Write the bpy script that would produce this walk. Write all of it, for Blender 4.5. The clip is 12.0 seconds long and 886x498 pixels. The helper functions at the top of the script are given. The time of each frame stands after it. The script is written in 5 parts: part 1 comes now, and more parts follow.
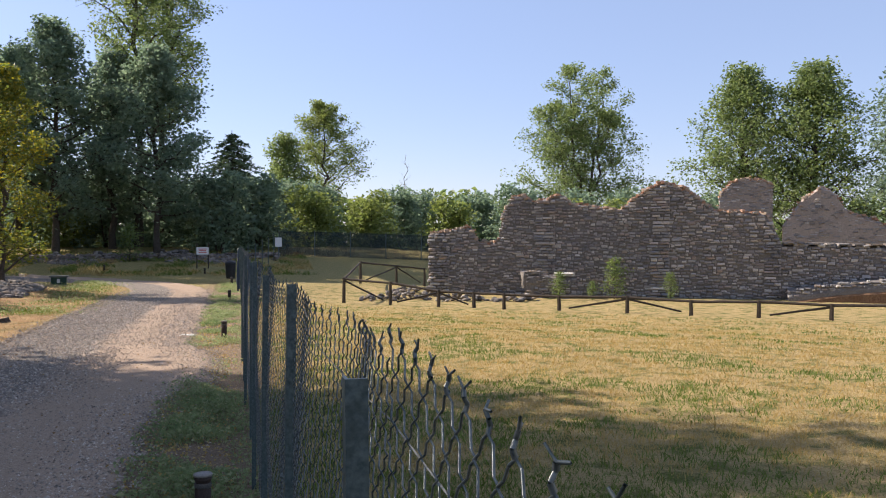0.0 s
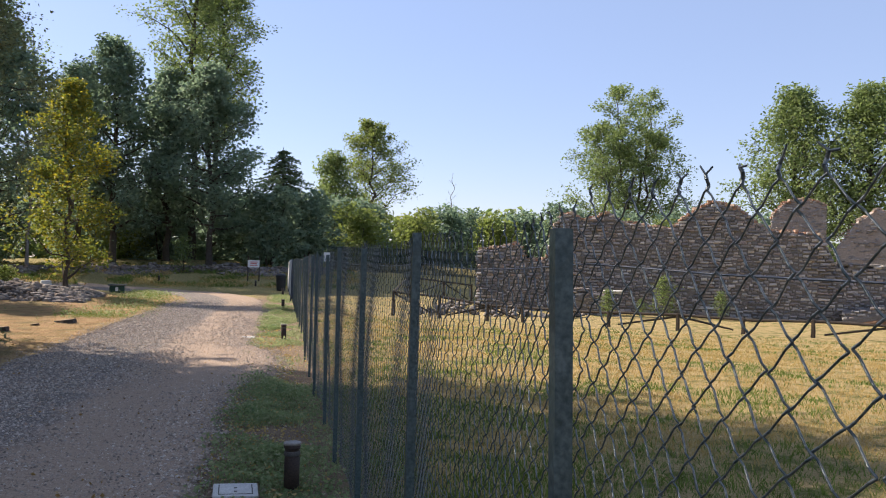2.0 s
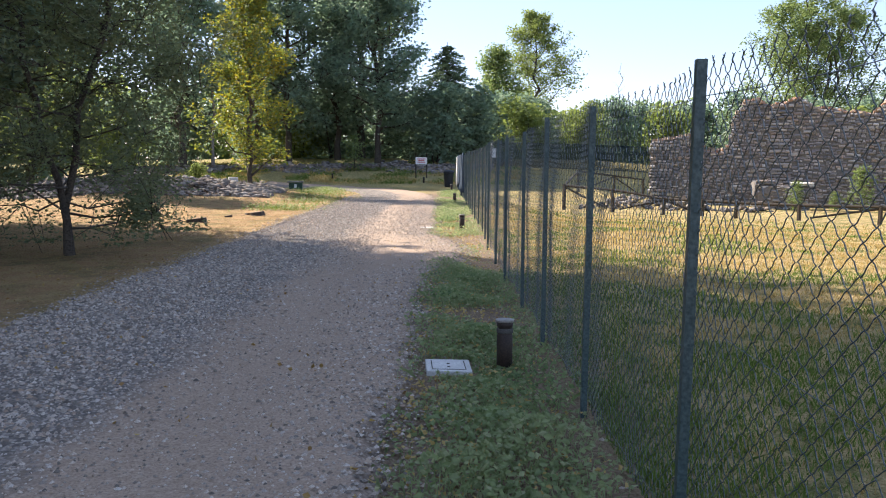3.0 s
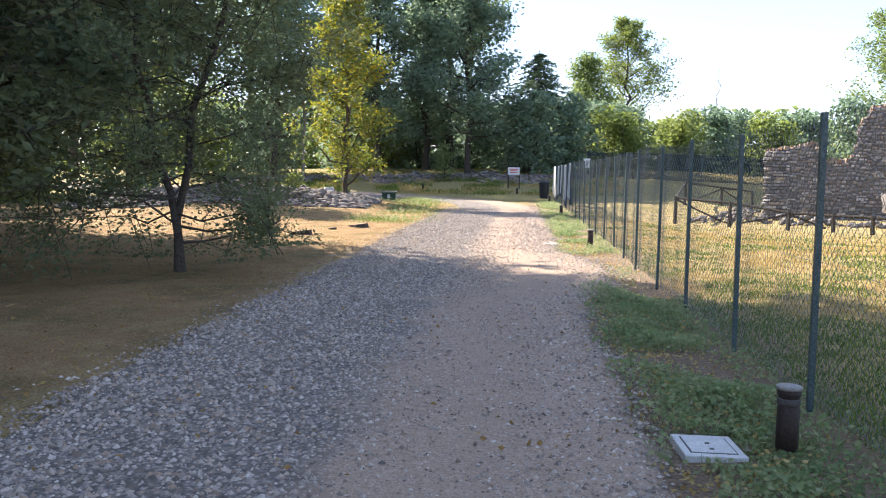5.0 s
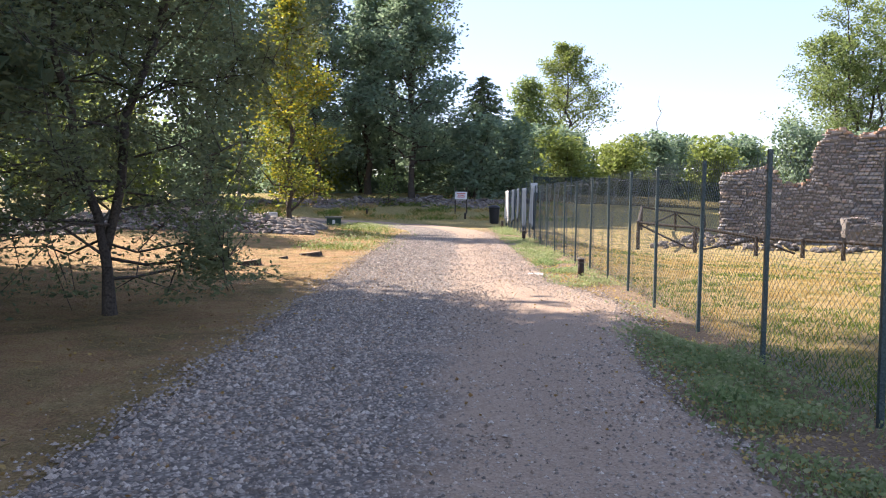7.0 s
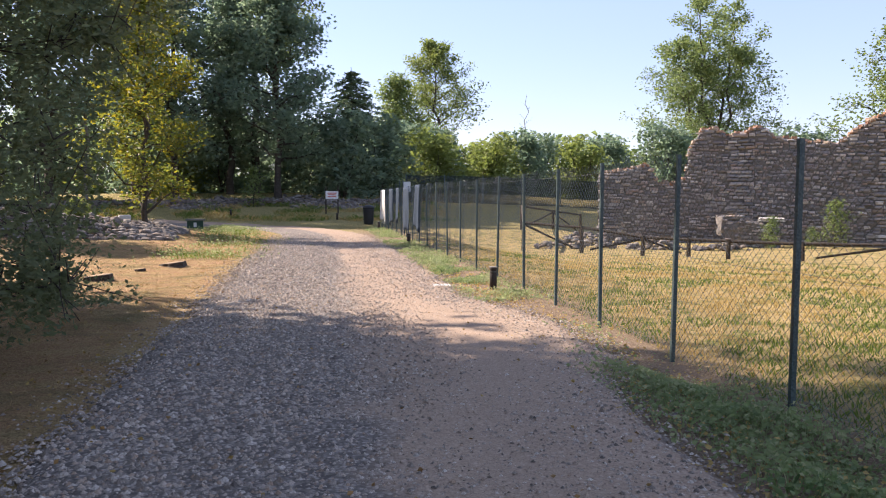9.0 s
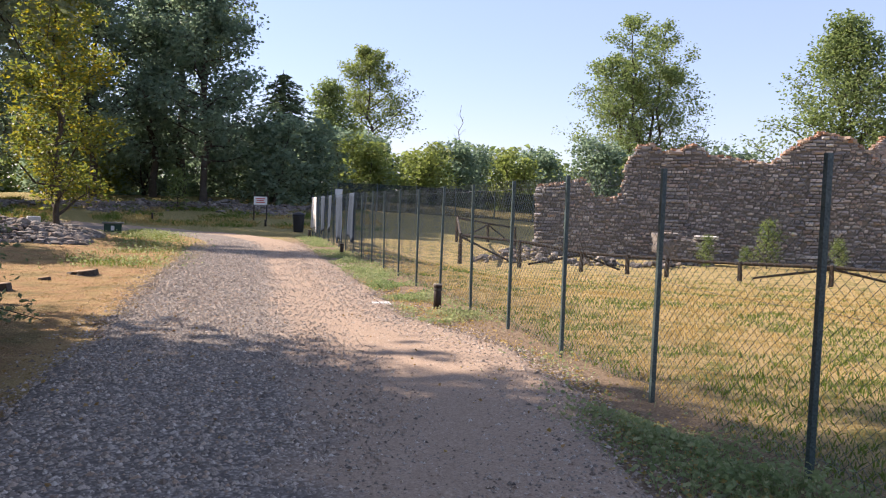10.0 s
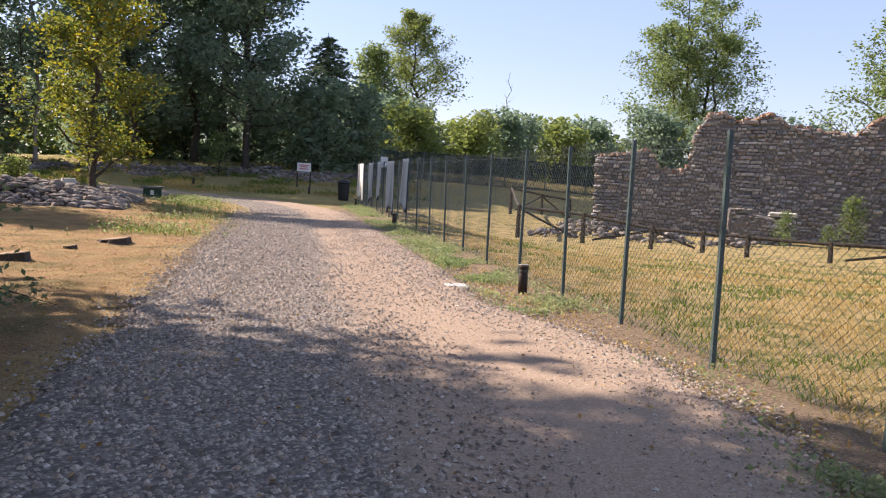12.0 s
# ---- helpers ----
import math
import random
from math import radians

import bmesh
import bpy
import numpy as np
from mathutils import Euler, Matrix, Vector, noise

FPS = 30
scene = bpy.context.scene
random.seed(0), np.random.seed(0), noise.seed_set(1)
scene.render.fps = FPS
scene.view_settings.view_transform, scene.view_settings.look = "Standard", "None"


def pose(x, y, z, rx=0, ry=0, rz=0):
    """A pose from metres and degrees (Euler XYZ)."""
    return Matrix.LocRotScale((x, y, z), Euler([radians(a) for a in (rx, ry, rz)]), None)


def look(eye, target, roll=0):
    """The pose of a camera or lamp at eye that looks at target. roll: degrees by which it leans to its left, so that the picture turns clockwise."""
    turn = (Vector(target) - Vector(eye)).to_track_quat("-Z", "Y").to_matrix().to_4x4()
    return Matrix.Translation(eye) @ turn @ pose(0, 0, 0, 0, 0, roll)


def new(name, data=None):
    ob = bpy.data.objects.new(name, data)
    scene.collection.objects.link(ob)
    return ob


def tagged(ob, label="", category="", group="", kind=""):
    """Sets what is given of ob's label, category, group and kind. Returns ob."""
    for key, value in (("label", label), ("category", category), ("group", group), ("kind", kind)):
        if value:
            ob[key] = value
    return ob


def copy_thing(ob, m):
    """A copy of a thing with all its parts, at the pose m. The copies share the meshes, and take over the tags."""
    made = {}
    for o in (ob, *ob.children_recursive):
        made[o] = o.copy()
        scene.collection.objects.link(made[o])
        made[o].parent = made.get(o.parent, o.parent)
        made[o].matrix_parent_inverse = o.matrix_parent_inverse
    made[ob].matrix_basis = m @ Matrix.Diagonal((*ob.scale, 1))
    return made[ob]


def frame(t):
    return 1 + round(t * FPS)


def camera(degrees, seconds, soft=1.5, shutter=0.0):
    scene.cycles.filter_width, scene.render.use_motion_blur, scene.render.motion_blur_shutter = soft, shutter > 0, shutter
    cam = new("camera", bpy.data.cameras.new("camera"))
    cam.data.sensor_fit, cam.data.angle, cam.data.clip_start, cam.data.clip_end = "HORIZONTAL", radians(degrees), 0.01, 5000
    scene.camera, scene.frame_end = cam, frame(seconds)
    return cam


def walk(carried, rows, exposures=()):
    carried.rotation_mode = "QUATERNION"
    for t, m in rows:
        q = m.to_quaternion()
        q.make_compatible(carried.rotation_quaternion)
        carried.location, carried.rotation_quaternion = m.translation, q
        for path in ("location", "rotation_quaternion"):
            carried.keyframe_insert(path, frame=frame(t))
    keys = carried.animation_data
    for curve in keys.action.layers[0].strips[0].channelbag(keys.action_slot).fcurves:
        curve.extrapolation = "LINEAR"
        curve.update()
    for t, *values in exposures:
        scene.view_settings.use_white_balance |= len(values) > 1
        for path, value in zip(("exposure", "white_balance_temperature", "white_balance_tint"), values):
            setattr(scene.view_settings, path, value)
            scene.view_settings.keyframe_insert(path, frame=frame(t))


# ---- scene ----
cam = camera(56.7, 12.0, soft=1.1)
PATH = [
    (0, (-0.146, -5.33, 2.15), (0.34, -3.39, 2.139), 0.1),
    (0.5, (-0.173, -5.32, 2.125), (0.311, -3.38, 2.09), 0.0),
    (1, (-0.258, -5.42, 2.06), (0.193, -3.472, 2.039), 0.7),
    (1.5, (-0.346, -5.49, 2.0), (0.066, -3.534, 2.033), -0.0),
    (2, (-0.516, -5.58, 1.852), (-0.132, -3.618, 1.891), 1.1),
    (2.5, (-0.664, -5.44, 1.745), (-0.522, -3.445, 1.719), 1.0),
    (3, (-0.885, -5.098, 1.611), (-0.885, -3.109, 1.4), 0.3),
    (3.5, (-1.199, -4.75, 1.563), (-1.301, -2.768, 1.313), 0.6),
    (3.7, (-1.241, -4.576, 1.552), (-1.389, -2.595, 1.326), 0.2),
    (5.3, (-2.101, -3.276, 1.595), (-2.288, -1.294, 1.408), 0.5),
    (5.5, (-2.186, -3.08, 1.546), (-2.363, -1.097, 1.354), 0.5),
    (6, (-2.416, -2.565, 1.561), (-2.618, -0.584, 1.367), 0.4),
    (6.5, (-2.649, -2.021, 1.537), (-2.752, -0.035, 1.328), 0.8),
    (7, (-2.877, -1.492, 1.509), (-2.904, 0.504, 1.385), 0.5),
    (7.2, (-2.967, -1.269, 1.507), (-2.973, 0.728, 1.4), 0.1),
    (8.8, (-3.397, 0.446, 1.589), (-3.175, 2.43, 1.47), 0.1),
    (9, (-3.397, 0.637, 1.55), (-3.094, 2.61, 1.425), 0.2),
    (9.5, (-3.411, 1.247, 1.579), (-3.005, 3.202, 1.461), 0.9),
    (10, (-3.426, 1.734, 1.573), (-2.953, 3.675, 1.474), 1.8),
    (10.5, (-3.46, 2.25, 1.547), (-2.976, 4.186, 1.43), 3.5),
    (11, (-3.526, 2.798, 1.523), (-3.011, 4.726, 1.389), 3.9),
    (11.5, (-3.513, 3.36, 1.527), (-3.064, 5.304, 1.379), 2.6),
    (12, (-3.583, 3.868, 1.472), (-3.198, 5.823, 1.299), 2.8),
]
walk(cam, [(t, look(eye, target, roll)) for t, eye, target, roll in PATH],
     exposures=[(0.0, 1.55, 6250, 14), (2.0, 1.6, 6250, 14), (3.0, 2.15, 6100, 12), (3.5, 2.5, 6000, 12), (5.5, 2.5, 6050, 13), (6.5, 2.38, 6150, 16), (9.0, 1.95, 6300, 19), (12.0, 1.77, 6350, 19)])

# ---- light ----
SUN_EL = radians(36)
SUN_DIR = Vector((-0.785 * math.cos(SUN_EL), 0.62 * math.cos(SUN_EL), math.sin(SUN_EL)))
world = bpy.data.worlds.new("sky")
scene.world = world
world.use_nodes = True
wn = world.node_tree.nodes
sky = wn.new("ShaderNodeTexSky")
sky.sky_type = "NISHITA"
sky.sun_disc = False
sky.sun_elevation = SUN_EL
sky.sun_rotation = math.atan2(SUN_DIR.x, SUN_DIR.y)
sky.air_density, sky.dust_density, sky.ozone_density = 1.0, 0.45, 2.0
wn["Background"].inputs["Strength"].default_value = 0.098
pale = wn.new("ShaderNodeHueSaturation")
pale.inputs["Saturation"].default_value = 1.16
tint = wn.new("ShaderNodeMix")
tint.data_type, tint.blend_type = "RGBA", "MULTIPLY"
tint.inputs[0].default_value = 1.0
tint.inputs[7].default_value = (1.085, 0.95, 1.01, 1)
world.node_tree.links.new(sky.outputs["Color"], pale.inputs["Color"])
world.node_tree.links.new(pale.outputs["Color"], tint.inputs[6])
haze = wn.new("ShaderNodeMix")
haze.data_type = "RGBA"
haze.inputs[0].default_value = 0.68
haze.inputs[7].default_value = (1.42, 1.66, 2.12, 1)
world.node_tree.links.new(tint.outputs[2], haze.inputs[6])
world.node_tree.links.new(haze.outputs[2], wn["Background"].inputs["Color"])
sun = new("sun", bpy.data.lights.new("sun", "SUN"))
sun.data.energy = 3.4
sun.data.angle = radians(0.6)
sun.data.color = (1.0, 0.87, 0.71)
sun.matrix_world = look(SUN_DIR * 60, (0, 0, 0))


# ---- materials ----
def material(name, rough=0.9, metal=0.0, spec=0.3):
    """A new node material: its tree, its Principled node."""
    m = bpy.data.materials.new(name)
    m.use_nodes = True
    p = m.node_tree.nodes["Principled BSDF"]
    p.inputs["Roughness"].default_value = rough
    p.inputs["Metallic"].default_value = metal
    p.inputs["Specular IOR Level"].default_value = spec
    return m, m.node_tree, p


def node(tree, kind, **given):
    n = tree.nodes.new(kind)
    for key, value in given.items():
        n.inputs[key.replace("_", " ")].default_value = value
    return n


def ramp(tree, fac, stops):
    n = tree.nodes.new("ShaderNodeValToRGB")
    n.color_ramp.elements[0].position, n.color_ramp.elements[0].color = stops[0][0], (*stops[0][1], 1)
    n.color_ramp.elements[1].position, n.color_ramp.elements[1].color = stops[-1][0], (*stops[-1][1], 1)
    for at, colour in stops[1:-1]:
        n.color_ramp.elements.new(at).color = (*colour, 1)
    tree.links.new(fac, n.inputs["Fac"])
    return n.outputs["Color"]


def mixed(tree, fac, a, b):
    n = tree.nodes.new("ShaderNodeMix")
    n.data_type = "RGBA"
    for value, slot in ((fac, 0), (a, 6), (b, 7)):
        if isinstance(value, (int, float)):
            n.inputs[slot].default_value = value
        elif isinstance(value, tuple):
            n.inputs[slot].default_value = (*value, 1)
        else:
            tree.links.new(value, n.inputs[slot])
    return n.outputs[2]


def place(tree):
    return tree.nodes.new("ShaderNodeNewGeometry").outputs["Position"]


def noise_of(tree, where, scale, detail=4, rough=0.55):
    n = node(tree, "ShaderNodeTexNoise", Scale=scale, Detail=detail, Roughness=rough)
    tree.links.new(where, n.inputs["Vector"])
    return n.outputs["Fac"]


def relief(tree, p, height, strength=0.5, distance=0.02):
    b = node(tree, "ShaderNodeBump", Strength=strength, Distance=distance)
    tree.links.new(height, b.inputs["Height"])
    tree.links.new(b.outputs["Normal"], p.inputs["Normal"])


def own_place(tree):
    return tree.nodes.new("ShaderNodeTexCoord").outputs["Object"]


def speckled(name, dark, light, scale=12.0, rough=0.85, bump=0.4, metal=0.0, spec=0.3, distance=0.01):
    """A surface of two tones with grain and larger stains."""
    m, tree, p = material(name, rough, metal, spec)
    w = own_place(tree)
    fine, broad = noise_of(tree, w, scale * 5), noise_of(tree, w, scale * 0.6, 3)
    c = ramp(tree, fine, [(0.3, dark), (0.7, light)])
    c = mixed(tree, ramp(tree, broad, [(0.42, (0, 0, 0)), (0.7, (0.5, 0.5, 0.5))]), c, dark)
    tree.links.new(c, p.inputs["Base Color"])
    relief(tree, p, fine, bump, distance)
    return m


def leafy(name, tones, glow=0.45):
    """Leaves: diffuse and let-through light, varied leaf by leaf."""
    m, tree, p = material(name, 0.55, 0.0, 0.25)
    g = tree.nodes.new("ShaderNodeNewGeometry")
    steps = [(i / max(1, len(tones) - 1), c) for i, c in enumerate(tones)]
    c = ramp(tree, g.outputs["Random Per Island"], steps)
    big = noise_of(tree, g.outputs["Position"], 0.5, 2)
    c = mixed(tree, ramp(tree, big, [(0.35, (0, 0, 0)), (0.65, (0.55, 0.55, 0.55))]), c, tones[-1])
    tree.links.new(c, p.inputs["Base Color"])
    t = tree.nodes.new("ShaderNodeBsdfTranslucent")
    bright = node(tree, "ShaderNodeHueSaturation", Saturation=1.1, Value=1.5)
    tree.links.new(c, bright.inputs["Color"])
    tree.links.new(bright.outputs["Color"], t.inputs["Color"])
    mix = node(tree, "ShaderNodeMixShader", Fac=glow)
    tree.links.new(p.outputs[0], mix.inputs[1])
    tree.links.new(t.outputs[0], mix.inputs[2])
    tree.links.new(mix.outputs[0], tree.nodes["Material Output"].inputs["Surface"])
    return m


def stony(name, tones, source, scale=9.0, rough=0.9):
    """Stone whose tone differs from piece to piece: source 'object' or 'island'."""
    m, tree, p = material(name, rough, 0.0, 0.25)
    if source == "object":
        r = tree.nodes.new("ShaderNodeObjectInfo").outputs["Random"]
    else:
        r = tree.nodes.new("ShaderNodeNewGeometry").outputs["Random Per Island"]
    c = ramp(tree, r, [(i / (len(tones) - 1), t) for i, t in enumerate(tones)])
    w = place(tree)
    grain, stain = noise_of(tree, w, scale * 4, 6), noise_of(tree, w, scale * 0.25, 3)
    c = mixed(tree, ramp(tree, grain, [(0.33, (0.4, 0.4, 0.4)), (0.52, (0, 0, 0))]), c, (0.09, 0.085, 0.085))
    c = mixed(tree, ramp(tree, stain, [(0.48, (0, 0, 0)), (0.78, (0.4, 0.4, 0.4))]), c, (0.31, 0.275, 0.245))
    tree.links.new(c, p.inputs["Base Color"])
    relief(tree, p, grain, 0.6, 0.03)
    return m


def ground_material():
    """Dry and green turf, bare orange earth and leaf litter, each where it grows."""
    m, tree, p = material("turf", 0.95, 0.0, 0.1)
    w = place(tree)
    fine, mid, broad = noise_of(tree, w, 45, 5), noise_of(tree, w, 2.2, 5, 0.65), noise_of(tree, w, 0.35, 3)
    straw = ramp(tree, fine, [(0.25, (0.22, 0.16, 0.07)), (0.5, (0.42, 0.315, 0.145)), (0.8, (0.57, 0.45, 0.235))])
    green = ramp(tree, fine, [(0.3, (0.05, 0.075, 0.015)), (0.7, (0.16, 0.19, 0.05))])
    earth = ramp(tree, fine, [(0.3, (0.22, 0.13, 0.07)), (0.7, (0.47, 0.30, 0.15))])
    patch = ramp(tree, mid, [(0.48, (0, 0, 0)), (0.62, (0.8, 0.8, 0.8))])
    field = mixed(tree, patch, straw, green)
    litter = mixed(tree, ramp(tree, mid, [(0.34, (0.35, 0.35, 0.35)), (0.55, (1, 1, 1))]), straw, earth)
    moss = ramp(tree, fine, [(0.3, (0.07, 0.075, 0.03)), (0.7, (0.19, 0.18, 0.075))])
    litter = mixed(tree, ramp(tree, noise_of(tree, w, 0.9, 5, 0.7), [(0.46, (0, 0, 0)), (0.68, (0.75, 0.75, 0.75))]), litter, moss)
    sep = tree.nodes.new("ShaderNodeSeparateXYZ")
    tree.links.new(w, sep.inputs[0])

    def band(out, lo, hi):
        n = node(tree, "ShaderNodeMapRange")
        n.inputs["From Min"].default_value, n.inputs["From Max"].default_value = lo, hi
        add = tree.nodes.new("ShaderNodeMath")
        add.operation = "MULTIPLY_ADD"
        tree.links.new(broad, add.inputs[0])
        add.inputs[1].default_value = 2.0
        tree.links.new(out, add.inputs[2])
        tree.links.new(add.outputs[0], n.inputs["Value"])
        return n.outputs["Result"]

    c = mixed(tree, band(sep.outputs["X"], -4.6, -3.4), litter, field)
    wear = node(tree, "ShaderNodeMapRange")
    wear.inputs["From Min"].default_value, wear.inputs["From Max"].default_value = 1.5, 0.7
    off = tree.nodes.new("ShaderNodeMath")
    off.operation = "ADD"
    tree.links.new(sep.outputs["X"], off.inputs[0])
    off.inputs[1].default_value = 0.75
    far = tree.nodes.new("ShaderNodeMath")
    far.operation = "ABSOLUTE"
    tree.links.new(off.outputs[0], far.inputs[0])
    tree.links.new(far.outputs[0], wear.inputs["Value"])
    bare = ramp(tree, fine, [(0.3, (0.16, 0.115, 0.075)), (0.7, (0.36, 0.27, 0.185))])
    c = mixed(tree, wear.outputs["Result"], c, bare)
    lush = mixed(tree, ramp(tree, fine, [(0.3, (0.15, 0.15, 0.15)), (0.65, (0.9, 0.9, 0.9))]), green, straw)
    c = mixed(tree, band(sep.outputs["Y"], 36, 44), c, lush)
    tree.links.new(c, p.inputs["Base Color"])
    relief(tree, p, noise_of(tree, w, 14, 6, 0.7), 0.9, 0.12)
    return m


def gravel_material():
    """Crushed grey stone over pale trodden earth, which shows along the wheel track."""
    m, tree, p = material("gravel", 0.95, 0.0, 0.15)
    w = place(tree)
    v = node(tree, "ShaderNodeTexVoronoi", Scale=34.0)
    tree.links.new(w, v.inputs["Vector"])
    stone = ramp(tree, v.outputs["Color"], [(0.2, (0.11, 0.095, 0.083)), (0.5, (0.25, 0.215, 0.185)), (0.85, (0.40, 0.35, 0.30))])
    edge = ramp(tree, v.outputs["Distance"], [(0.25, (0, 0, 0)), (0.6, (0.7, 0.7, 0.7))])
    stone = mixed(tree, edge, stone, (0.11, 0.095, 0.08))
    fine, mid = noise_of(tree, w, 70, 5), noise_of(tree, w, 1.3, 4)
    dirt = ramp(tree, fine, [(0.3, (0.27, 0.19, 0.13)), (0.7, (0.50, 0.37, 0.26))])
    a = tree.nodes.new("ShaderNodeAttribute")
    a.attribute_name = "across"
    track = ramp(tree, a.outputs["Fac"], [(0.42, (0, 0, 0)), (0.66, (0.9, 0.9, 0.9)), (0.86, (0.9, 0.9, 0.9)), (1.0, (0.25, 0.25, 0.25))])
    blend = tree.nodes.new("ShaderNodeMath")
    blend.operation = "MULTIPLY_ADD"
    tree.links.new(mid, blend.inputs[0])
    blend.inputs[1].default_value = 0.9
    tree.links.new(track, blend.inputs[2])
    k = ramp(tree, blend.outputs[0], [(0.7, (0, 0, 0)), (1.0, (0.7, 0.7, 0.7))])
    tree.links.new(mixed(tree, k, stone, dirt), p.inputs["Base Color"])
    relief(tree, p, fine, 0.6, 0.015)
    return m


TURF = ground_material()
GRAVEL = gravel_material()
PEBBLE = stony("pebble", [(0.12, 0.10, 0.083), (0.36, 0.30, 0.24), (0.52, 0.435, 0.355), (0.22, 0.182, 0.15), (0.66, 0.58, 0.49), (0.43, 0.305, 0.21), (0.145, 0.12, 0.10)], "island", 30)
ROCK = stony("fieldstone", [(0.09, 0.08, 0.072), (0.18, 0.16, 0.14), (0.32, 0.29, 0.25), (0.13, 0.115, 0.10), (0.23, 0.185, 0.145)], "object")
RUBBLE = stony("rubble", [(0.085, 0.074, 0.065), (0.17, 0.145, 0.125), (0.30, 0.26, 0.22), (0.12, 0.10, 0.088), (0.21, 0.155, 0.115)], "island")
WALL_TONES = [(0.17, 0.165, 0.17), (0.38, 0.36, 0.345), (0.26, 0.245, 0.24), (0.21, 0.205, 0.21), (0.60, 0.57, 0.53), (0.36, 0.29, 0.25), (0.19, 0.185, 0.19), (0.48, 0.45, 0.42)]
WALL_STONE = stony("wall_stone", WALL_TONES, "object")
WALL_STONES = stony("wall_stones", WALL_TONES, "island")
BRICKISH = stony("broken_brick", [(0.34, 0.17, 0.10), (0.42, 0.25, 0.16), (0.36, 0.30, 0.24), (0.46, 0.36, 0.27)], "island")
MORTAR = speckled("mortar", (0.11, 0.10, 0.095), (0.24, 0.22, 0.20), 4, 0.95, 0.6)
PLASTER = speckled("old_render", (0.25, 0.21, 0.18), (0.42, 0.355, 0.30), 3, 0.95, 0.6)
BARK = speckled("bark", (0.035, 0.028, 0.022), (0.12, 0.10, 0.08), 7, 0.95, 0.8)
PALE_BARK = speckled("dead_bark", (0.16, 0.14, 0.12), (0.32, 0.29, 0.25), 7, 0.95, 0.6)
PAINT = speckled("green_paint", (0.013, 0.034, 0.037), (0.092, 0.128, 0.128), 14, 0.42, 0.25, 0.0, 0.5, 0.003)
WIRE = speckled("coated_wire", (0.028, 0.045, 0.047), (0.17, 0.19, 0.19), 20, 0.35, 0.1, 0.3, 0.5, 0.001)
ZINC = speckled("zinc_wire", (0.08, 0.085, 0.09), (0.2, 0.21, 0.22), 20, 0.45, 0.1, 0.3, 0.5, 0.001)
RAILWOOD = speckled("weathered_wood", (0.028, 0.022, 0.017), (0.10, 0.08, 0.06), 9, 0.9, 0.6)
SAWN = speckled("sawn_wood", (0.20, 0.13, 0.075), (0.40, 0.29, 0.18), 10, 0.9, 0.5)
RUST = speckled("rusty_brown_paint", (0.018, 0.013, 0.011), (0.055, 0.036, 0.027), 16, 0.6, 0.3)
CAPLID = speckled("grey_cap", (0.16, 0.145, 0.125), (0.30, 0.275, 0.24), 16, 0.5, 0.2)
CONCRETE = speckled("pale_concrete", (0.42, 0.41, 0.38), (0.66, 0.64, 0.60), 14, 0.9, 0.35)
SEAM = speckled("dark_seam", (0.05, 0.05, 0.045), (0.11, 0.10, 0.09), 20)
BINPLASTIC = speckled("black_plastic", (0.012, 0.013, 0.015), (0.035, 0.036, 0.04), 10, 0.45, 0.1)
WHITE = speckled("white_board", (0.62, 0.62, 0.62), (0.80, 0.80, 0.79), 6, 0.6, 0.05)
RED = speckled("red_print", (0.45, 0.04, 0.03), (0.55, 0.07, 0.05), 10, 0.6, 0.05)
GREENBOX = speckled("dark_green_box", (0.02, 0.05, 0.035), (0.05, 0.10, 0.07), 8, 0.5, 0.2)
NET = speckled("shade_cloth", (0.035, 0.048, 0.065), (0.08, 0.10, 0.135), 30, 0.95, 0.3, 0.0, 0.0)
PALESHEET = speckled("pale_plastic_sheet", (0.50, 0.48, 0.45), (0.72, 0.70, 0.66), 5, 0.8, 0.3, 0.0, 0.1)

# LEAF_DARK and LEAF_BLUE have paler tones than real leaves, standing in for haze
LEAF_DARK = leafy("hornbeam_leaves", [(0.09, 0.112, 0.062), (0.185, 0.21, 0.105), (0.13, 0.155, 0.08)], 0.45)
LEAF_MID = leafy("woodland_leaves", [(0.09, 0.13, 0.05), (0.215, 0.26, 0.10), (0.15, 0.20, 0.075)], 0.45)
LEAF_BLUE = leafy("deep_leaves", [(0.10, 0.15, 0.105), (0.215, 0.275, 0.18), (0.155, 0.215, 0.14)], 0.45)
LEAF_LIME = leafy("fresh_leaves", [(0.115, 0.15, 0.045), (0.225, 0.26, 0.085), (0.16, 0.20, 0.062)], 0.45)
LEAF_GOLD = leafy("yellowing_leaves", [(0.09, 0.12, 0.032), (0.15, 0.18, 0.042), (0.32, 0.26, 0.035), (0.11, 0.14, 0.036)], 0.48)
LEAF_PINE = leafy("conifer_needles", [(0.06, 0.105, 0.06), (0.15, 0.195, 0.105)], 0.2)
STRAW = leafy("straw_blades", [(0.30, 0.21, 0.07), (0.50, 0.38, 0.16), (0.38, 0.27, 0.10)], 0.3)
LITTER = leafy("dry_litter", [(0.34, 0.22, 0.10), (0.48, 0.34, 0.16), (0.24, 0.19, 0.08)], 0.3)
BLADE = leafy("green_blades", [(0.065, 0.111, 0.021), (0.169, 0.221, 0.046), (0.117, 0.163, 0.033)], 0.35)
LEAF_WEED = leafy("verge_leaves", [(0.095, 0.15, 0.06), (0.21, 0.27, 0.115), (0.15, 0.205, 0.085), (0.34, 0.35, 0.19)], 0.45)
FALLEN = leafy("fallen_leaves", [(0.30, 0.17, 0.06), (0.40, 0.29, 0.09), (0.20, 0.11, 0.05)], 0.2)


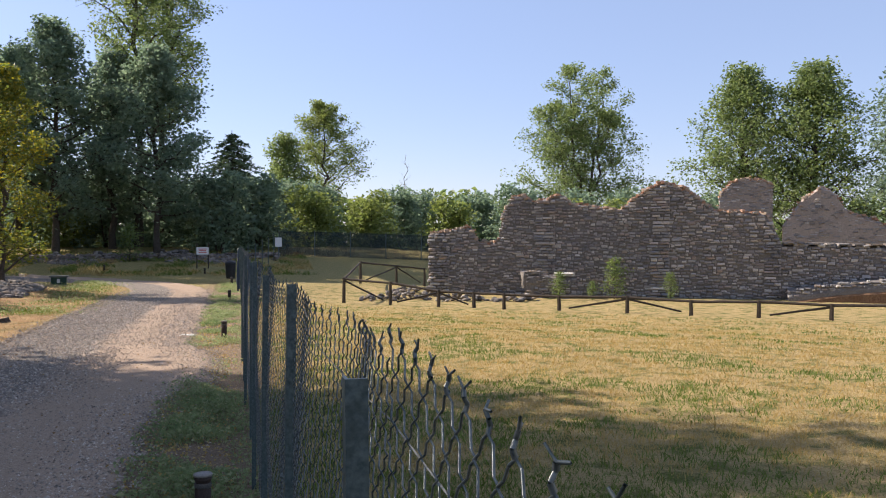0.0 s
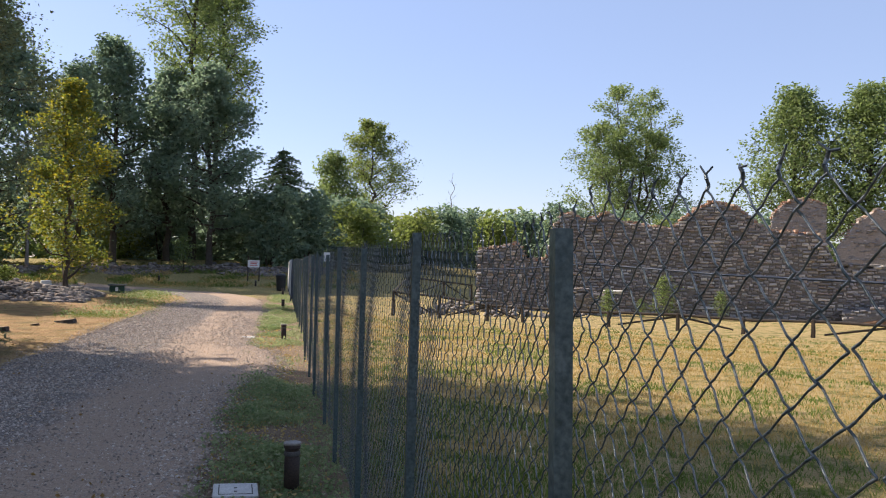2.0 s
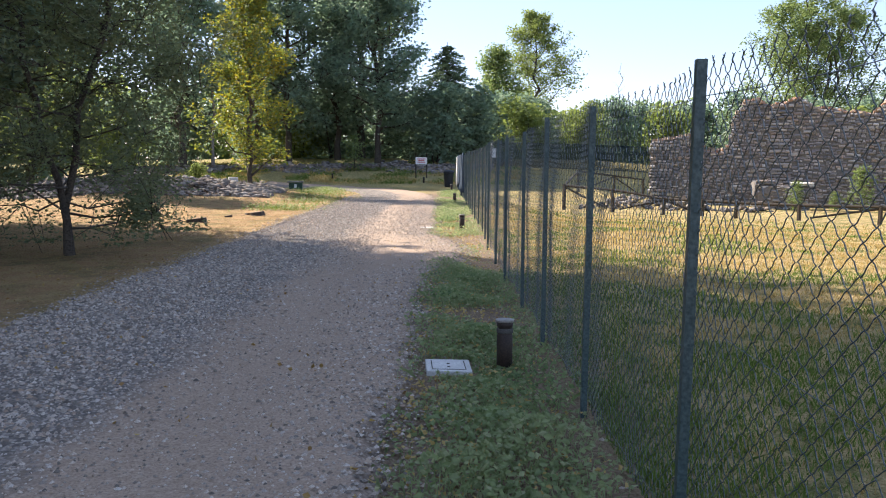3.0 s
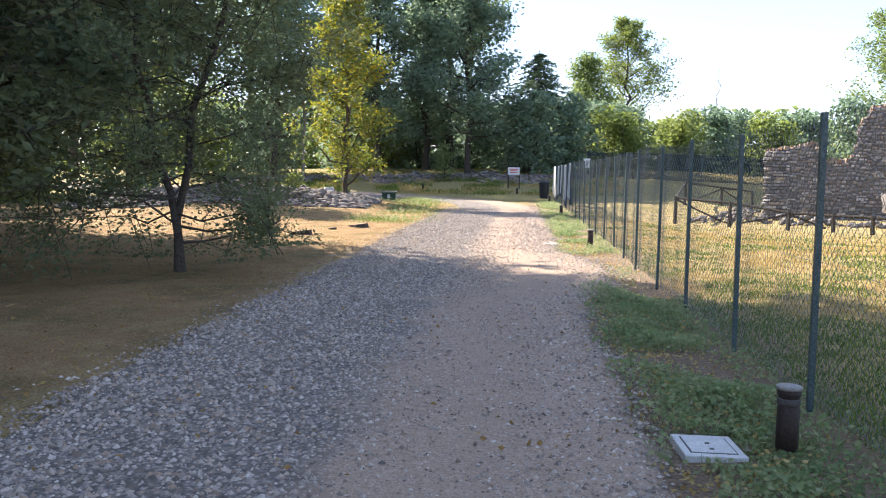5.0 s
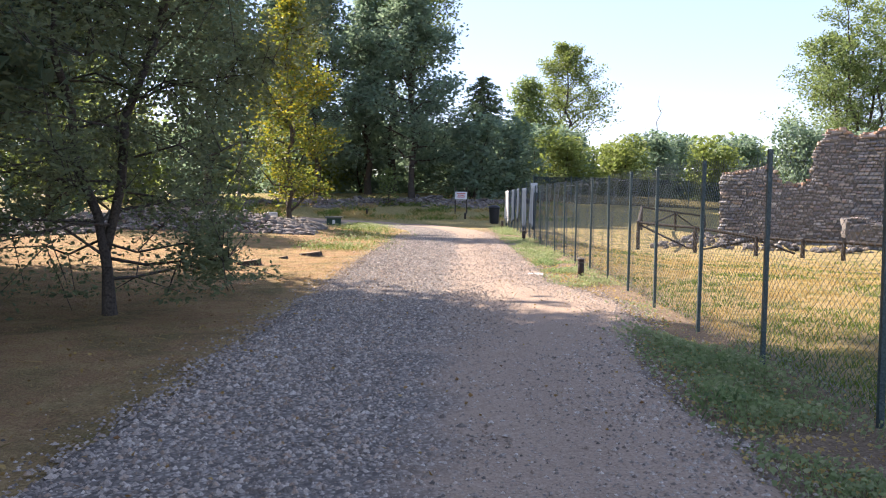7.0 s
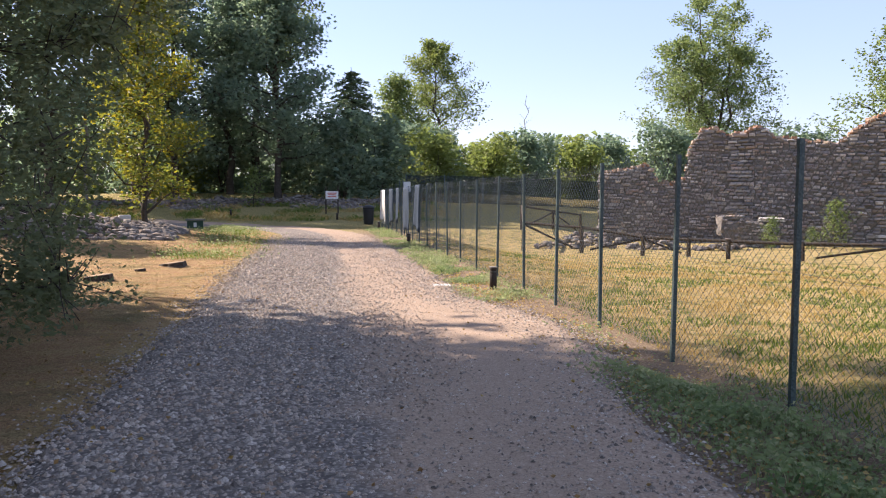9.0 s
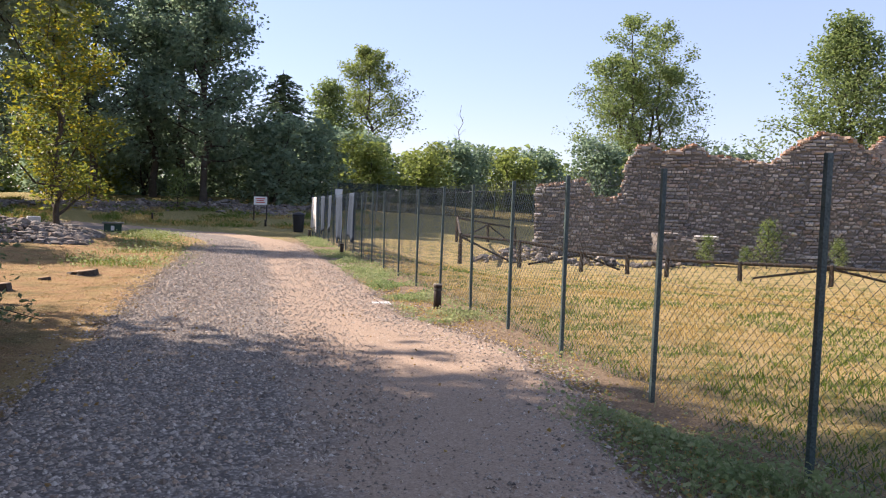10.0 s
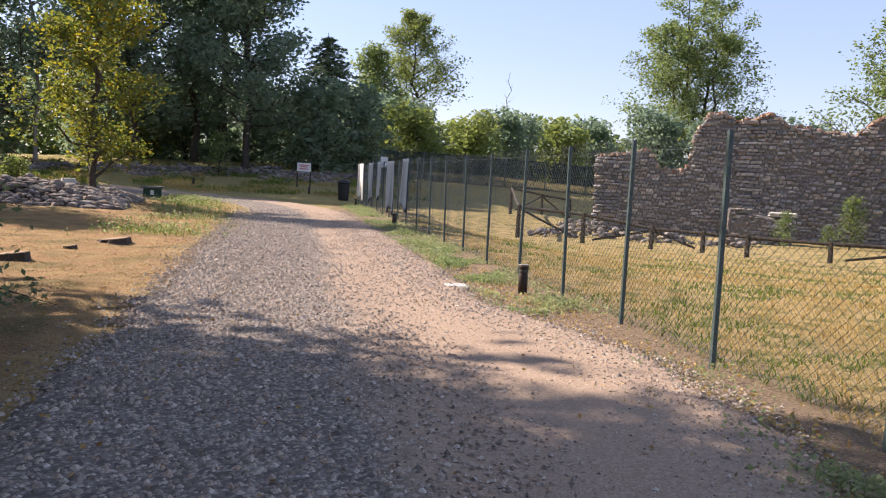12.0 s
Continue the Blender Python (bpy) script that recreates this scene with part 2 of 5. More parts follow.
# ---- helpers for building ----
def mesh(name, verts, faces, mat, smooth=False):
    me = bpy.data.meshes.new(name)
    me.from_pydata(verts if isinstance(verts, list) else verts.tolist(), [], faces if isinstance(faces, list) else faces.tolist())
    me.materials.append(mat)
    if smooth:
        me.shade_smooth()
    return me


def part(name, me, parent, label=""):
    ob = new(name, me)
    ob.parent = parent
    return tagged(ob, label) if label else ob


def bm_mesh(name, bm, mat, smooth=False):
    me = bpy.data.meshes.new(name)
    bm.to_mesh(me)
    bm.free()
    me.materials.append(mat)
    if smooth:
        me.shade_smooth()
    return me


def thing(name, m, label, category, group="", kind=""):
    ob = new(name)
    ob.empty_display_size = 0.2
    ob.matrix_world = m
    return tagged(ob, label, category, group, kind)


def box_bm(bm, lo, hi, bevel=0.0, m=None):
    """A box between two corners, its edges rounded by bevel."""
    r = bmesh.ops.create_cube(bm, size=1)
    size = Vector(hi) - Vector(lo)
    t = Matrix.Translation((Vector(lo) + Vector(hi)) / 2) @ Matrix.Diagonal((*size, 1))
    bmesh.ops.transform(bm, matrix=(m @ t if m else t), verts=r["verts"])
    if bevel:
        edges = list({e for v in r["verts"] for e in v.link_edges})
        bmesh.ops.bevel(bm, geom=edges, offset=bevel, segments=2, affect="EDGES", profile=0.6)


def lathe_bm(bm, profile, sides=20):
    """A turned shape from (radius, height) pairs, closed at both ends."""
    rings = []
    for r, z in profile:
        rings.append([bm.verts.new((r * math.cos(a), r * math.sin(a), z)) for a in (2 * math.pi * k / sides for k in range(sides))])
    for a, b in zip(rings, rings[1:]):
        for k in range(sides):
            bm.faces.new((a[k], a[(k + 1) % sides], b[(k + 1) % sides], b[k]))
    bm.faces.new(list(reversed(rings[0])))
    bm.faces.new(rings[-1])


def tubes(segments, sides=5):
    """Tapered tubes for (p, q, rp, rq), as verts and faces."""
    seg = np.array([(*p, *q, a, b) for p, q, a, b in segments], float)
    p, q, ra, rb = seg[:, 0:3], seg[:, 3:6], seg[:, 6], seg[:, 7]
    d = q - p
    d /= np.maximum(np.linalg.norm(d, axis=1, keepdims=True), 1e-9)
    ref = np.where(np.abs(d[:, 2:3]) > 0.9, np.array([[1.0, 0, 0]]), np.array([[0, 0, 1.0]]))
    u = np.cross(d, ref)
    u /= np.linalg.norm(u, axis=1, keepdims=True)
    v = np.cross(d, u)
    ang = 2 * np.pi * np.arange(sides) / sides
    ring = u[:, None, :] * np.cos(ang)[None, :, None] + v[:, None, :] * np.sin(ang)[None, :, None]
    verts = np.concatenate([p[:, None, :] + ring * ra[:, None, None], q[:, None, :] + ring * rb[:, None, None]], axis=1).reshape(-1, 3)
    base = np.arange(len(seg))[:, None] * 2 * sides
    k = np.arange(sides)
    quad = np.stack([k, (k + 1) % sides, (k + 1) % sides + sides, k + sides], axis=1)
    faces = (base[:, :, None] + quad[None]).reshape(-1, 4)
    return verts, faces


def cards(centres, size, rng, upright=0.5, slim=0.55, vary=0.35):
    """Small pointed leaves, one at each centre, as verts and faces."""
    n = len(centres)
    a = rng.normal(size=(n, 3))
    a[:, 2] *= upright
    a /= np.linalg.norm(a, axis=1, keepdims=True)
    r = rng.normal(size=(n, 3))
    b = np.cross(a, r)
    b /= np.maximum(np.linalg.norm(b, axis=1, keepdims=True), 1e-6)
    l = size * (1 + vary * rng.uniform(-1, 1, (n, 1)))
    nrm = np.cross(a, b) * l * 0.12
    verts = np.stack([centres - a * l / 2, centres + b * l * slim / 2 + nrm, centres + a * l / 2, centres - b * l * slim / 2 + nrm], axis=1).reshape(-1, 3)
    faces = np.arange(4 * n).reshape(-1, 4)
    return verts, faces


def smooth(lo, hi, x):
    t = np.clip((x - lo) / (hi - lo), 0, 1)
    return t * t * (3 - 2 * t)


def ground_z(x, y):
    """The height of the ground."""
    x, y = np.asarray(x, float), np.asarray(y, float)
    along = 0.61 * x + 0.79 * y
    dip = -0.52 * smooth(11, 26, along) * smooth(0.4, 4.5, x) * (1 - smooth(46, 58, y)) * (1 - smooth(34, 39, y) * (1 - smooth(8, 10.5, x)))
    back = 1.9 * smooth(45, 70, y) * (1 - 0.5 * smooth(8, 30, x)) * (0.75 + 0.25 * smooth(-40, -8, x))
    mound = 0.6 * np.exp(-((x + 14.5) / 5.0) ** 2 - ((y - 33) / 6.5) ** 2)
    bank = 0.1 * np.exp(-((x + 10.0) / 1.6) ** 2) * smooth(22, 27, y) * (1 - smooth(36, 41, y))
    far = 1.0 - smooth(120, 300, np.hypot(x, y))
    bumps = 0.025 * np.sin(1.7 * x + 0.6 * y) * np.sin(1.1 * y - 0.4 * x) + 0.015 * np.sin(3.7 * x) * np.sin(4.1 * y + 1.0)
    calm = smooth(1.2, 3.0, np.abs(x + 3.1)) + smooth(38, 44, y)
    return dip + (back + mound + bank) * (0.4 + 0.6 * far) + bumps * np.clip(calm, 0, 1) * far


def gz(x, y):
    return float(ground_z(x, y))


# ---- ground and road ----
def axis(lo, hi, near_lo, near_hi, step, growth=1.25):
    fine = list(np.arange(near_lo, near_hi + step / 2, step))
    out, s = [near_hi], step
    while out[-1] < hi:
        s *= growth
        out.append(out[-1] + s)
    back, s = [near_lo], step
    while back[-1] > lo:
        s *= growth
        back.append(back[-1] - s)
    return np.array(list(reversed(back[1:])) + fine + out[1:])


def grid_faces(nx, ny):
    i, j = np.meshgrid(np.arange(nx - 1), np.arange(ny - 1), indexing="ij")
    a = (i * ny + j).ravel()
    return np.stack([a, a + ny, a + ny + 1, a + 1], axis=1)


def build_ground():
    xs, ys = axis(-900, 900, -22, 26, 0.4), axis(-900, 1500, -9, 72, 0.4)
    X, Y = np.meshgrid(xs, ys, indexing="ij")
    Z = ground_z(X, Y)
    rng = np.random.default_rng(3)
    near = (np.abs(X) < 30) & (np.abs(Y - 30) < 45)
    Z = Z + near * rng.normal(0, 0.008, X.shape)
    me = mesh("ground", np.stack([X, Y, Z], -1).reshape(-1, 3), grid_faces(len(xs), len(ys)), TURF, True)
    tagged(new("ground", me), "dry yellow summer turf with green patches and bare earth", "ground", kind="structure")


ROAD_LINE = [(-3.1, -40), (-3.1, -20), (-3.1, 0), (-3.1, 12), (-2.95, 22), (-2.95, 31), (-3.9, 38), (-6.6, 43.5), (-11, 47.2), (-19, 50.5), (-42, 55)]


def road_at(steps=260):
    pts = [Vector((*p, 0)) for p in ROAD_LINE]
    out = []
    n = len(pts)
    for s in np.linspace(0, n - 1.0001, steps):
        i = int(s)
        t = s - i
        a, b, c, d = pts[max(i - 1, 0)], pts[i], pts[min(i + 1, n - 1)], pts[min(i + 2, n - 1)]
        out.append(0.5 * ((2 * b) + (c - a) * t + (2 * a - 5 * b + 4 * c - d) * t * t + (3 * b - 3 * c + d - a) * t ** 3))
    return out


def build_road():
    line, rows, cols = road_at(420), [], 33
    verts, across = [], []
    for i, p in enumerate(line):
        q, o = line[min(i + 1, len(line) - 1)], line[max(i - 1, 0)]
        d = (q - o).normalized()
        side = Vector((d.y, -d.x, 0))
        wide = 1.95 - 0.3 * float(smooth(20, 28, p.y)) + 0.25 * float(smooth(38, 46, p.y))
        for k in range(cols):
            f = k / (cols - 1)
            u = (2 * f - 1)
            jag = 0.16 * noise.noise((p.x * 0.9 + (7 if u > 0 else 0), p.y * 0.9, 3.0)) + 0.07 * noise.noise((p.x * 3, p.y * 3, u))
            v = p + side * u * (wide + jag + 0.12 + (0.75 * math.exp(-((p.y - 9.6) / 2.6) ** 4) if u > 0 else 0.0))
            lift = 0.05 - 0.095 * float(smooth(0.86, 1.0, abs(u)))
            lift += 0.012 * noise.noise((v.x * 1.5, v.y * 1.5, 0)) - 0.018 * math.exp(-((u - 0.35) / 0.18) ** 2)
            verts.append((v.x, v.y, gz(v.x, v.y) + lift))
            across.append(f)
    me = mesh("road", np.array(verts), grid_faces(len(line), cols), GRAVEL, True)
    a = me.attributes.new("across", "FLOAT", "POINT")
    a.data.foreach_set("value", across)
    tagged(new("road", me), "pale trodden gravel path with coarse grey stones along one side", "gravel path", kind="structure")


def pebble_field(name, centres, sizes, rng, mat, label, category, blunt=False):
    """Small broken stones joined into one: of five facets, or blunt ones of fifteen."""
    n = len(centres)
    ring = [(math.cos(a), math.sin(a), -0.35) for a in (2 * math.pi * k / 5 for k in range(5))]
    base = np.array(ring + [(0, 0, 0.55)], float)
    tri = np.array([(0, 1, 5), (1, 2, 5), (2, 3, 5), (3, 4, 5), (4, 0, 5)])
    if blunt:
        base = np.array(ring + [(0.8 * math.cos(a + 0.4), 0.8 * math.sin(a + 0.4), 0.2) for a in (2 * math.pi * k / 5 for k in range(5))] + [(0, 0, 0.4)], float)
        tri = np.array([q for k in range(5) for q in ((k, (k + 1) % 5, k + 5), ((k + 1) % 5, (k + 1) % 5 + 5, k + 5), (k + 5, (k + 1) % 5 + 5, 10))])
    m = len(base)
    v = base[None] * (1 + rng.uniform(-0.35, 0.35, (n, m, 3)))
    v[:, :, 0] *= rng.uniform(0.8, 1.5, (n, 1))
    ang = rng.uniform(0, 2 * np.pi, n)
    c, s = np.cos(ang)[:, None], np.sin(ang)[:, None]
    x, y = v[:, :, 0] * c - v[:, :, 1] * s, v[:, :, 0] * s + v[:, :, 1] * c
    v = np.stack([x, y, v[:, :, 2]], -1) * sizes[:, None, None] + centres[:, None, :]
    f = (tri[None] + m * np.arange(n)[:, None, None]).reshape(-1, 3)
    ob = new(name, mesh(name, v.reshape(-1, 3), f, mat))
    return tagged(ob, label, category, kind="stuff")


def build_gravel():
    rng = np.random.default_rng(11)
    n = 114000
    f = rng.beta(1.0, 1.05, n)
    y = -5 + 40 * rng.beta(1.0, 1.9, n)
    # the trodden track keeps few stones, and small ones
    trodden = np.exp(-((f - 0.68) / 0.15) ** 2) * (1 - 0.4 * smooth(8, 16, y))
    keep = rng.uniform(size=n) > 0.52 * trodden + 0.35 * patchy(y * 0.8, f * 5, 1.0, 0.0)
    f, y, trodden = f[keep], y[keep], trodden[keep]
    n = len(f)
    x = -5.15 + (4.1 + 0.75 * np.exp(-((y - 9.6) / 2.6) ** 4)) * f + rng.normal(0, 0.06, n) * np.where(rng.uniform(size=n) < 0.12, 4.0, 1.0) + 0.12 * patchy(y * 1.3, f * 0.4, 1.0, 4.0)
    size = (0.006 + 0.023 * rng.beta(1.0, 3.0, n)) * (1.12 - 0.25 * f) * (1 + 0.25 * smooth(8, 20, y)) * (1 - 0.35 * trodden)
    z = ground_z(x, y) + 0.05 + 0.012 * patchy(x * 1.5, y * 1.5, 1.0, 0.0) - 0.018 * np.exp(-((f - 0.675) / 0.09) ** 2) - 0.05 * smooth(0.44, 0.5, np.abs(f - 0.5)) + size * 0.32
    pebble_field("loose_gravel", np.stack([x, y, z], -1), size, rng, PEBBLE, "loose crushed grey gravel lying on the path", "gravel")
    n = 7000
    side = rng.uniform(size=n) < 0.45
    x = np.where(side, -5.15 + rng.normal(0, 0.22, n), -1.0 + rng.gamma(1.2, 0.22, n))
    y = rng.uniform(-5, 30, n)
    size = rng.uniform(0.007, 0.018, n)
    z = ground_z(x, y) + size * 0.3
    pebble_field("strewn_gravel", np.stack([x, y, z], -1), size, rng, PEBBLE, "strewn pebbles on the earth beside the path", "gravel")


# ---- trees ----
def tree_parts(seed, height, spread, trunk_r, bare=0.2, stems=1, limbs=22, leaves=9000, leaf=0.3, clump=0.8, rise=0.5, shape=0.55, droop=0.0, twigs=4, full=1.0, lean=0.0, shy=0.0, limit=99.0, sparse=0.0):
    """Wood and leaves of a broadleaved tree: tapered stems, limbs and twigs, leaves in clumps round the twigs."""
    rng = np.random.default_rng(seed)
    wood, spots = [], []
    for s in range(stems):
        az = 2 * math.pi * s / stems + rng.uniform(0, 1)
        out = (0.0 if stems == 1 else spread * rng.uniform(0.25, 0.5))
        top = np.array([math.cos(az) * out + lean * height, math.sin(az) * out, height * (1 if s == 0 else rng.uniform(0.75, 0.97))])
        k = 12
        line = [np.array([0.025 * math.cos(az) * (stems > 1), 0.025 * math.sin(az) * (stems > 1), -0.1])]
        bend = rng.normal(0, height * 0.012, (k, 2))
        for i in range(1, k + 1):
            t = i / k
            fan = t ** 1.3 if stems == 1 else max(0.0, t - 0.09) ** 0.9
            line.append(np.array([top[0] * fan + bend[i - 1, 0] * min(1, 4 * t), top[1] * fan + bend[i - 1, 1] * min(1, 4 * t), top[2] * t]))
        rad = [trunk_r * (1.0 if stems == 1 else 0.8) * (1 - 0.93 * i / k) ** 0.9 + 0.012 for i in range(k + 1)]
        rad[0] *= 1.25
        for i in range(k):
            wood.append((line[i], line[i + 1], rad[i], rad[i + 1]))
        per = max(3, limbs // stems)
        for j in range(per):
            t = bare + (1 - bare) * (j + rng.uniform(0.1, 0.9)) / per
            f = t * k
            i = min(int(f), k - 1)
            at = line[i] + (line[i + 1] - line[i]) * (f - i)
            h = (t - bare) / (1 - bare)
            reach = spread * max(0.16, (math.sin(math.pi * min(1, (h * 0.86 + 0.10)) ** shape)) ** 0.8) * rng.uniform(0.6, 1.12)
            if stems > 1:
                reach *= 0.72
            a = 2.4 * j + rng.uniform(-0.5, 0.5) + s
            reach *= 1 - shy * max(0.0, math.cos(a + 0.45))
            up = rise + 0.5 * h + rng.uniform(-0.2, 0.2)
            d = np.array([math.cos(a), math.sin(a), up])
            d /= np.linalg.norm(d)
            r0, prev = rad[i] * (0.45 if stems == 1 else 0.28) + 0.005, at
            steps = 4
            for q in range(1, steps + 1):
                e = q / steps
                nxt = at + d * reach * e + np.array([0, 0, -droop * reach * e * e]) + rng.normal(0, 0.04 * reach, 3)
                nxt[0] = min(nxt[0], limit + 0.25 * max(0.0, nxt[2] - 1.5))
                wood.append((prev, nxt, r0 * (1 - 0.85 * (e - 1 / steps)), r0 * (1 - 0.85 * e)))
                for _ in range(twigs):
                    if e < 0.3 and rng.uniform() < 0.6:
                        continue
                    w = d * 0.5 + rng.normal(0, 0.75, 3)
                    w /= np.linalg.norm(w)
                    tip = nxt + w * reach * rng.uniform(0.15, 0.38)
                    tip[0] = min(tip[0], limit + 0.1 + 0.25 * max(0.0, tip[2] - 1.5))
                    wood.append((nxt, tip, r0 * 0.28 + 0.003, 0.004))
                    spots += [tip, nxt * 0.45 + tip * 0.55]
                prev = nxt
            spots += [prev, prev]
    spots = np.array(spots)
    keep = rng.uniform(size=len(spots)) < full
    spots = spots[keep]
    pick = spots[rng.integers(0, len(spots), leaves)]
    loose = np.clip(rng.normal(0, 1, (leaves, 3)), -1.5, 1.5) * np.array([1, 1, 0.7]) * clump * 0.5
    lv = pick + loose
    lv = lv[rng.uniform(size=leaves) > sparse * (1 - smooth(1.0, 3.2, lv[:, 2]))]
    lv[:, 2] = np.maximum(lv[:, 2], 0.25)
    edge = limit + 0.25 * np.maximum(0, lv[:, 2] - 1.5)
    lv[:, 0] = np.where(lv[:, 0] > edge, 2 * edge - lv[:, 0], lv[:, 0])
    bound = min(0.03, trunk_r * 0.5)
    stout = [w for w in wood if w[2] > bound]
    thin = [w for w in wood if w[2] <= bound]
    wv, wf = tubes(stout, 6)
    tv, tf = tubes(thin, 3)
    wv, wf = wv.tolist() + tv.tolist(), wf.tolist() + (tf + len(wv)).tolist()
    return (wv, wf), cards(lv, leaf, rng)


def tree(m, label, leaf_mat, group="", name="tree", category="tree", bark=None, **shape):
    (wv, wf), (lv, lf) = tree_parts(**shape)
    t = thing(name, m, label, category, group)
    part("trunk", mesh("trunk", wv, wf, bark or BARK, True), t)
    if len(lf):
        part("crown", mesh("crown", lv, lf, leaf_mat), t)
    return t


def stand(x, y, turn=0, sink=0.05):
    return pose(x, y, gz(x, y) - sink, 0, 0, turn)


def conifer(m, label, height, spread, seed, group=""):
    """A conifer: whorls of drooping boughs with flat sprays of needles."""
    rng = np.random.default_rng(seed)
    wood, tips = [((0, 0, -0.1), (0, 0, height), 0.02 * height, 0.02)], []
    levels = int(height * 3.2)
    for i in range(levels):
        z = height * (0.06 + 0.92 * i / levels)
        reach = (spread * (1 - z / height) ** 0.7 + 0.1) * rng.uniform(0.75, 1.2)
        for k in range(7):
            a = 2 * math.pi * k / 7 + i * 0.7 + rng.uniform(-0.2, 0.2)
            r = reach * rng.uniform(0.4, 1.25)
            end = (math.cos(a) * r, math.sin(a) * r, z - 0.22 * r + rng.uniform(-0.1, 0.1))
            wood.append(((0, 0, z + 0.1), end, 0.03, 0.006))
            for e in np.linspace(0.25, 1, 9):
                for _ in range(1 + int(10 * reach / spread)):
                    tips.append((end[0] * e + rng.normal(0, 0.13 * r * 0.5), end[1] * e + rng.normal(0, 0.13 * r * 0.5), (z + 0.1) * (1 - e) + end[2] * e + rng.normal(0, 0.05)))
    wv, wf = tubes([(np.array(p), np.array(q), a, b) for p, q, a, b in wood], 5)
    lv, lf = cards(np.array(tips), 0.4, rng, 0.3, 0.3)
    t = thing("conifer", m, label, "conifer", group)
    part("trunk", mesh("trunk", wv, wf, BARK, True), t)
    part("crown", mesh("crown", lv, lf, LEAF_PINE), t)
    return t


def build_far_woods():
    """The closed edge of the woods that shut off the distance."""
    rng = np.random.default_rng(91)
    n = 52000
    a = rng.uniform(-1.35, 1.05, n)
    high = 5.5 + 2.5 * np.sin(a * 9) + 1.5 * np.sin(a * 23 + 1) + 3.5 * (a < -0.15)
    d = 96 + 6 * np.sin(a * 7) + rng.normal(0, 3, n) - 22 * smooth(-0.35, -0.9, a) * (a < 0)
    x, y = d * np.sin(a), d * np.cos(a)
    z = ground_z(x, y) + high * rng.beta(1.0, 1.3, n)
    v, f = cards(np.stack([x, y, z], -1), 0.85, rng)
    tagged(new("far_woods", mesh("far_woods", v, f, LEAF_MID)), "distant green edge of the surrounding woods", "woods", kind="stuff")


def build_trees():
    # the dark spreading trees beside the path, which shade it
    tree(stand(-7.15, 8.6), "dark green spreading tree with low branches beside the path", LEAF_DARK, "shade trees by the path",
                seed=21, height=10.0, spread=4.9, trunk_r=0.065, bare=0.06, stems=2, limbs=80, leaves=90000, leaf=0.075, clump=0.42, rise=0.18, shape=0.42, droop=0.10, twigs=4, shy=0.4, limit=1.5, sparse=0.25)
    other = tree(stand(-12.6, 10.5, 70), "dark green tree added beyond the first one to shade the path", LEAF_DARK, "shade trees by the path",
                 seed=22, height=10.5, spread=5.0, trunk_r=0.10, bare=0.08, stems=3, limbs=48, leaves=18000, leaf=0.15, clump=0.6, rise=0.3, shape=0.42, droop=0.08, twigs=4)
    # copies left of the path, several out of view, added to cast shade on it
    for x, y, turn in ((-12.2, 2.8, 150), (-10.9, -3.6, 220), (-18.5, 15.8, 300), (-17.0, -2.0, 260)):
        copy_thing(other, stand(x, y, turn))
    copy_thing(other, stand(-10.3, 5.8, 110))
    copy_thing(other, stand(-10.9, 0.2, 200))
    tree(stand(-9.8, 33.0), "slim young tree with yellowing leaves beside the rubble", LEAF_GOLD, "",
         seed=5, height=9.2, spread=2.7, trunk_r=0.1, bare=0.04, limbs=30, leaves=11000, leaf=0.17, clump=0.55, rise=0.6, shape=0.5, full=0.7)
    tree(stand(-20.0, 33), "leafy green tree at the edge of the wood", LEAF_LIME, "trees at the edge of the wood",
         seed=6, height=11, spread=3.6, trunk_r=0.16, bare=0.08, limbs=34, leaves=12000, leaf=0.2, clump=0.9, rise=0.5)
    # the wood behind the bend
    g = "tall trees of the wood"
    tall = tree(stand(-8.2, 68), "tall open-crowned tree towering over the wood", LEAF_MID, g,
                seed=31, height=26, spread=5.6, trunk_r=0.38, bare=0.36, limbs=34, leaves=15000, leaf=0.28, clump=1.0, rise=0.75, shape=0.6, twigs=4, full=0.6)
    dense = tree(stand(-13.5, 62), "dense dark tree of the wood, also copied to shade the path", LEAF_BLUE, g,
                 seed=32, height=17, spread=5.4, trunk_r=0.28, bare=0.14, limbs=34, leaves=17000, leaf=0.32, clump=1.05, rise=0.45, shape=0.5)
    dark2 = tree(stand(-6.2, 62), "dense dark tree of the wood, also copied to shade the path", LEAF_BLUE, g,
                 seed=33, height=15.5, spread=4.6, trunk_r=0.26, bare=0.16, limbs=32, leaves=15000, leaf=0.32, clump=1.05, rise=0.4, shape=0.5)
    # copies beside the path, mostly out of view, added to close holes in its shade
    copy_thing(dense, stand(-14.2, 11.8, 40)).scale = (1.18, 1.18, 1.3)
    copy_thing(dark2, stand(-11.5, 8.8, 15))
    copy_thing(dense, stand(-16.6, 14.6, 200)).scale = (1.12, 1.12, 1.15)
    copy_thing(dark2, stand(-15.2, 13.2, 250))
    copy_thing(dark2, stand(-15.6, 15.7, 20))
    copy_thing(dense, stand(-20.3, 17.4, 77)).scale = (1.0, 1.0, 1.25)
    copy_thing(dense, stand(-24.0, 20.2, 140)).scale = (1.0, 1.0, 1.3)
    copy_thing(dense, stand(-17.5, 4.5, 180))
    copy_thing(dark2, stand(-14.5, -3.0, 70))
    copy_thing(dark2, stand(-21, 12.5, 120))
    copy_thing(tall, stand(-6.6, 74, 140))
    copy_thing(tall, stand(-25, 66, 60))
    copy_thing(dense, stand(-20.5, 57, 110))
    copy_thing(dense, stand(-27.5, 52, 200))
    copy_thing(dark2, stand(-10.0, 66, 90))
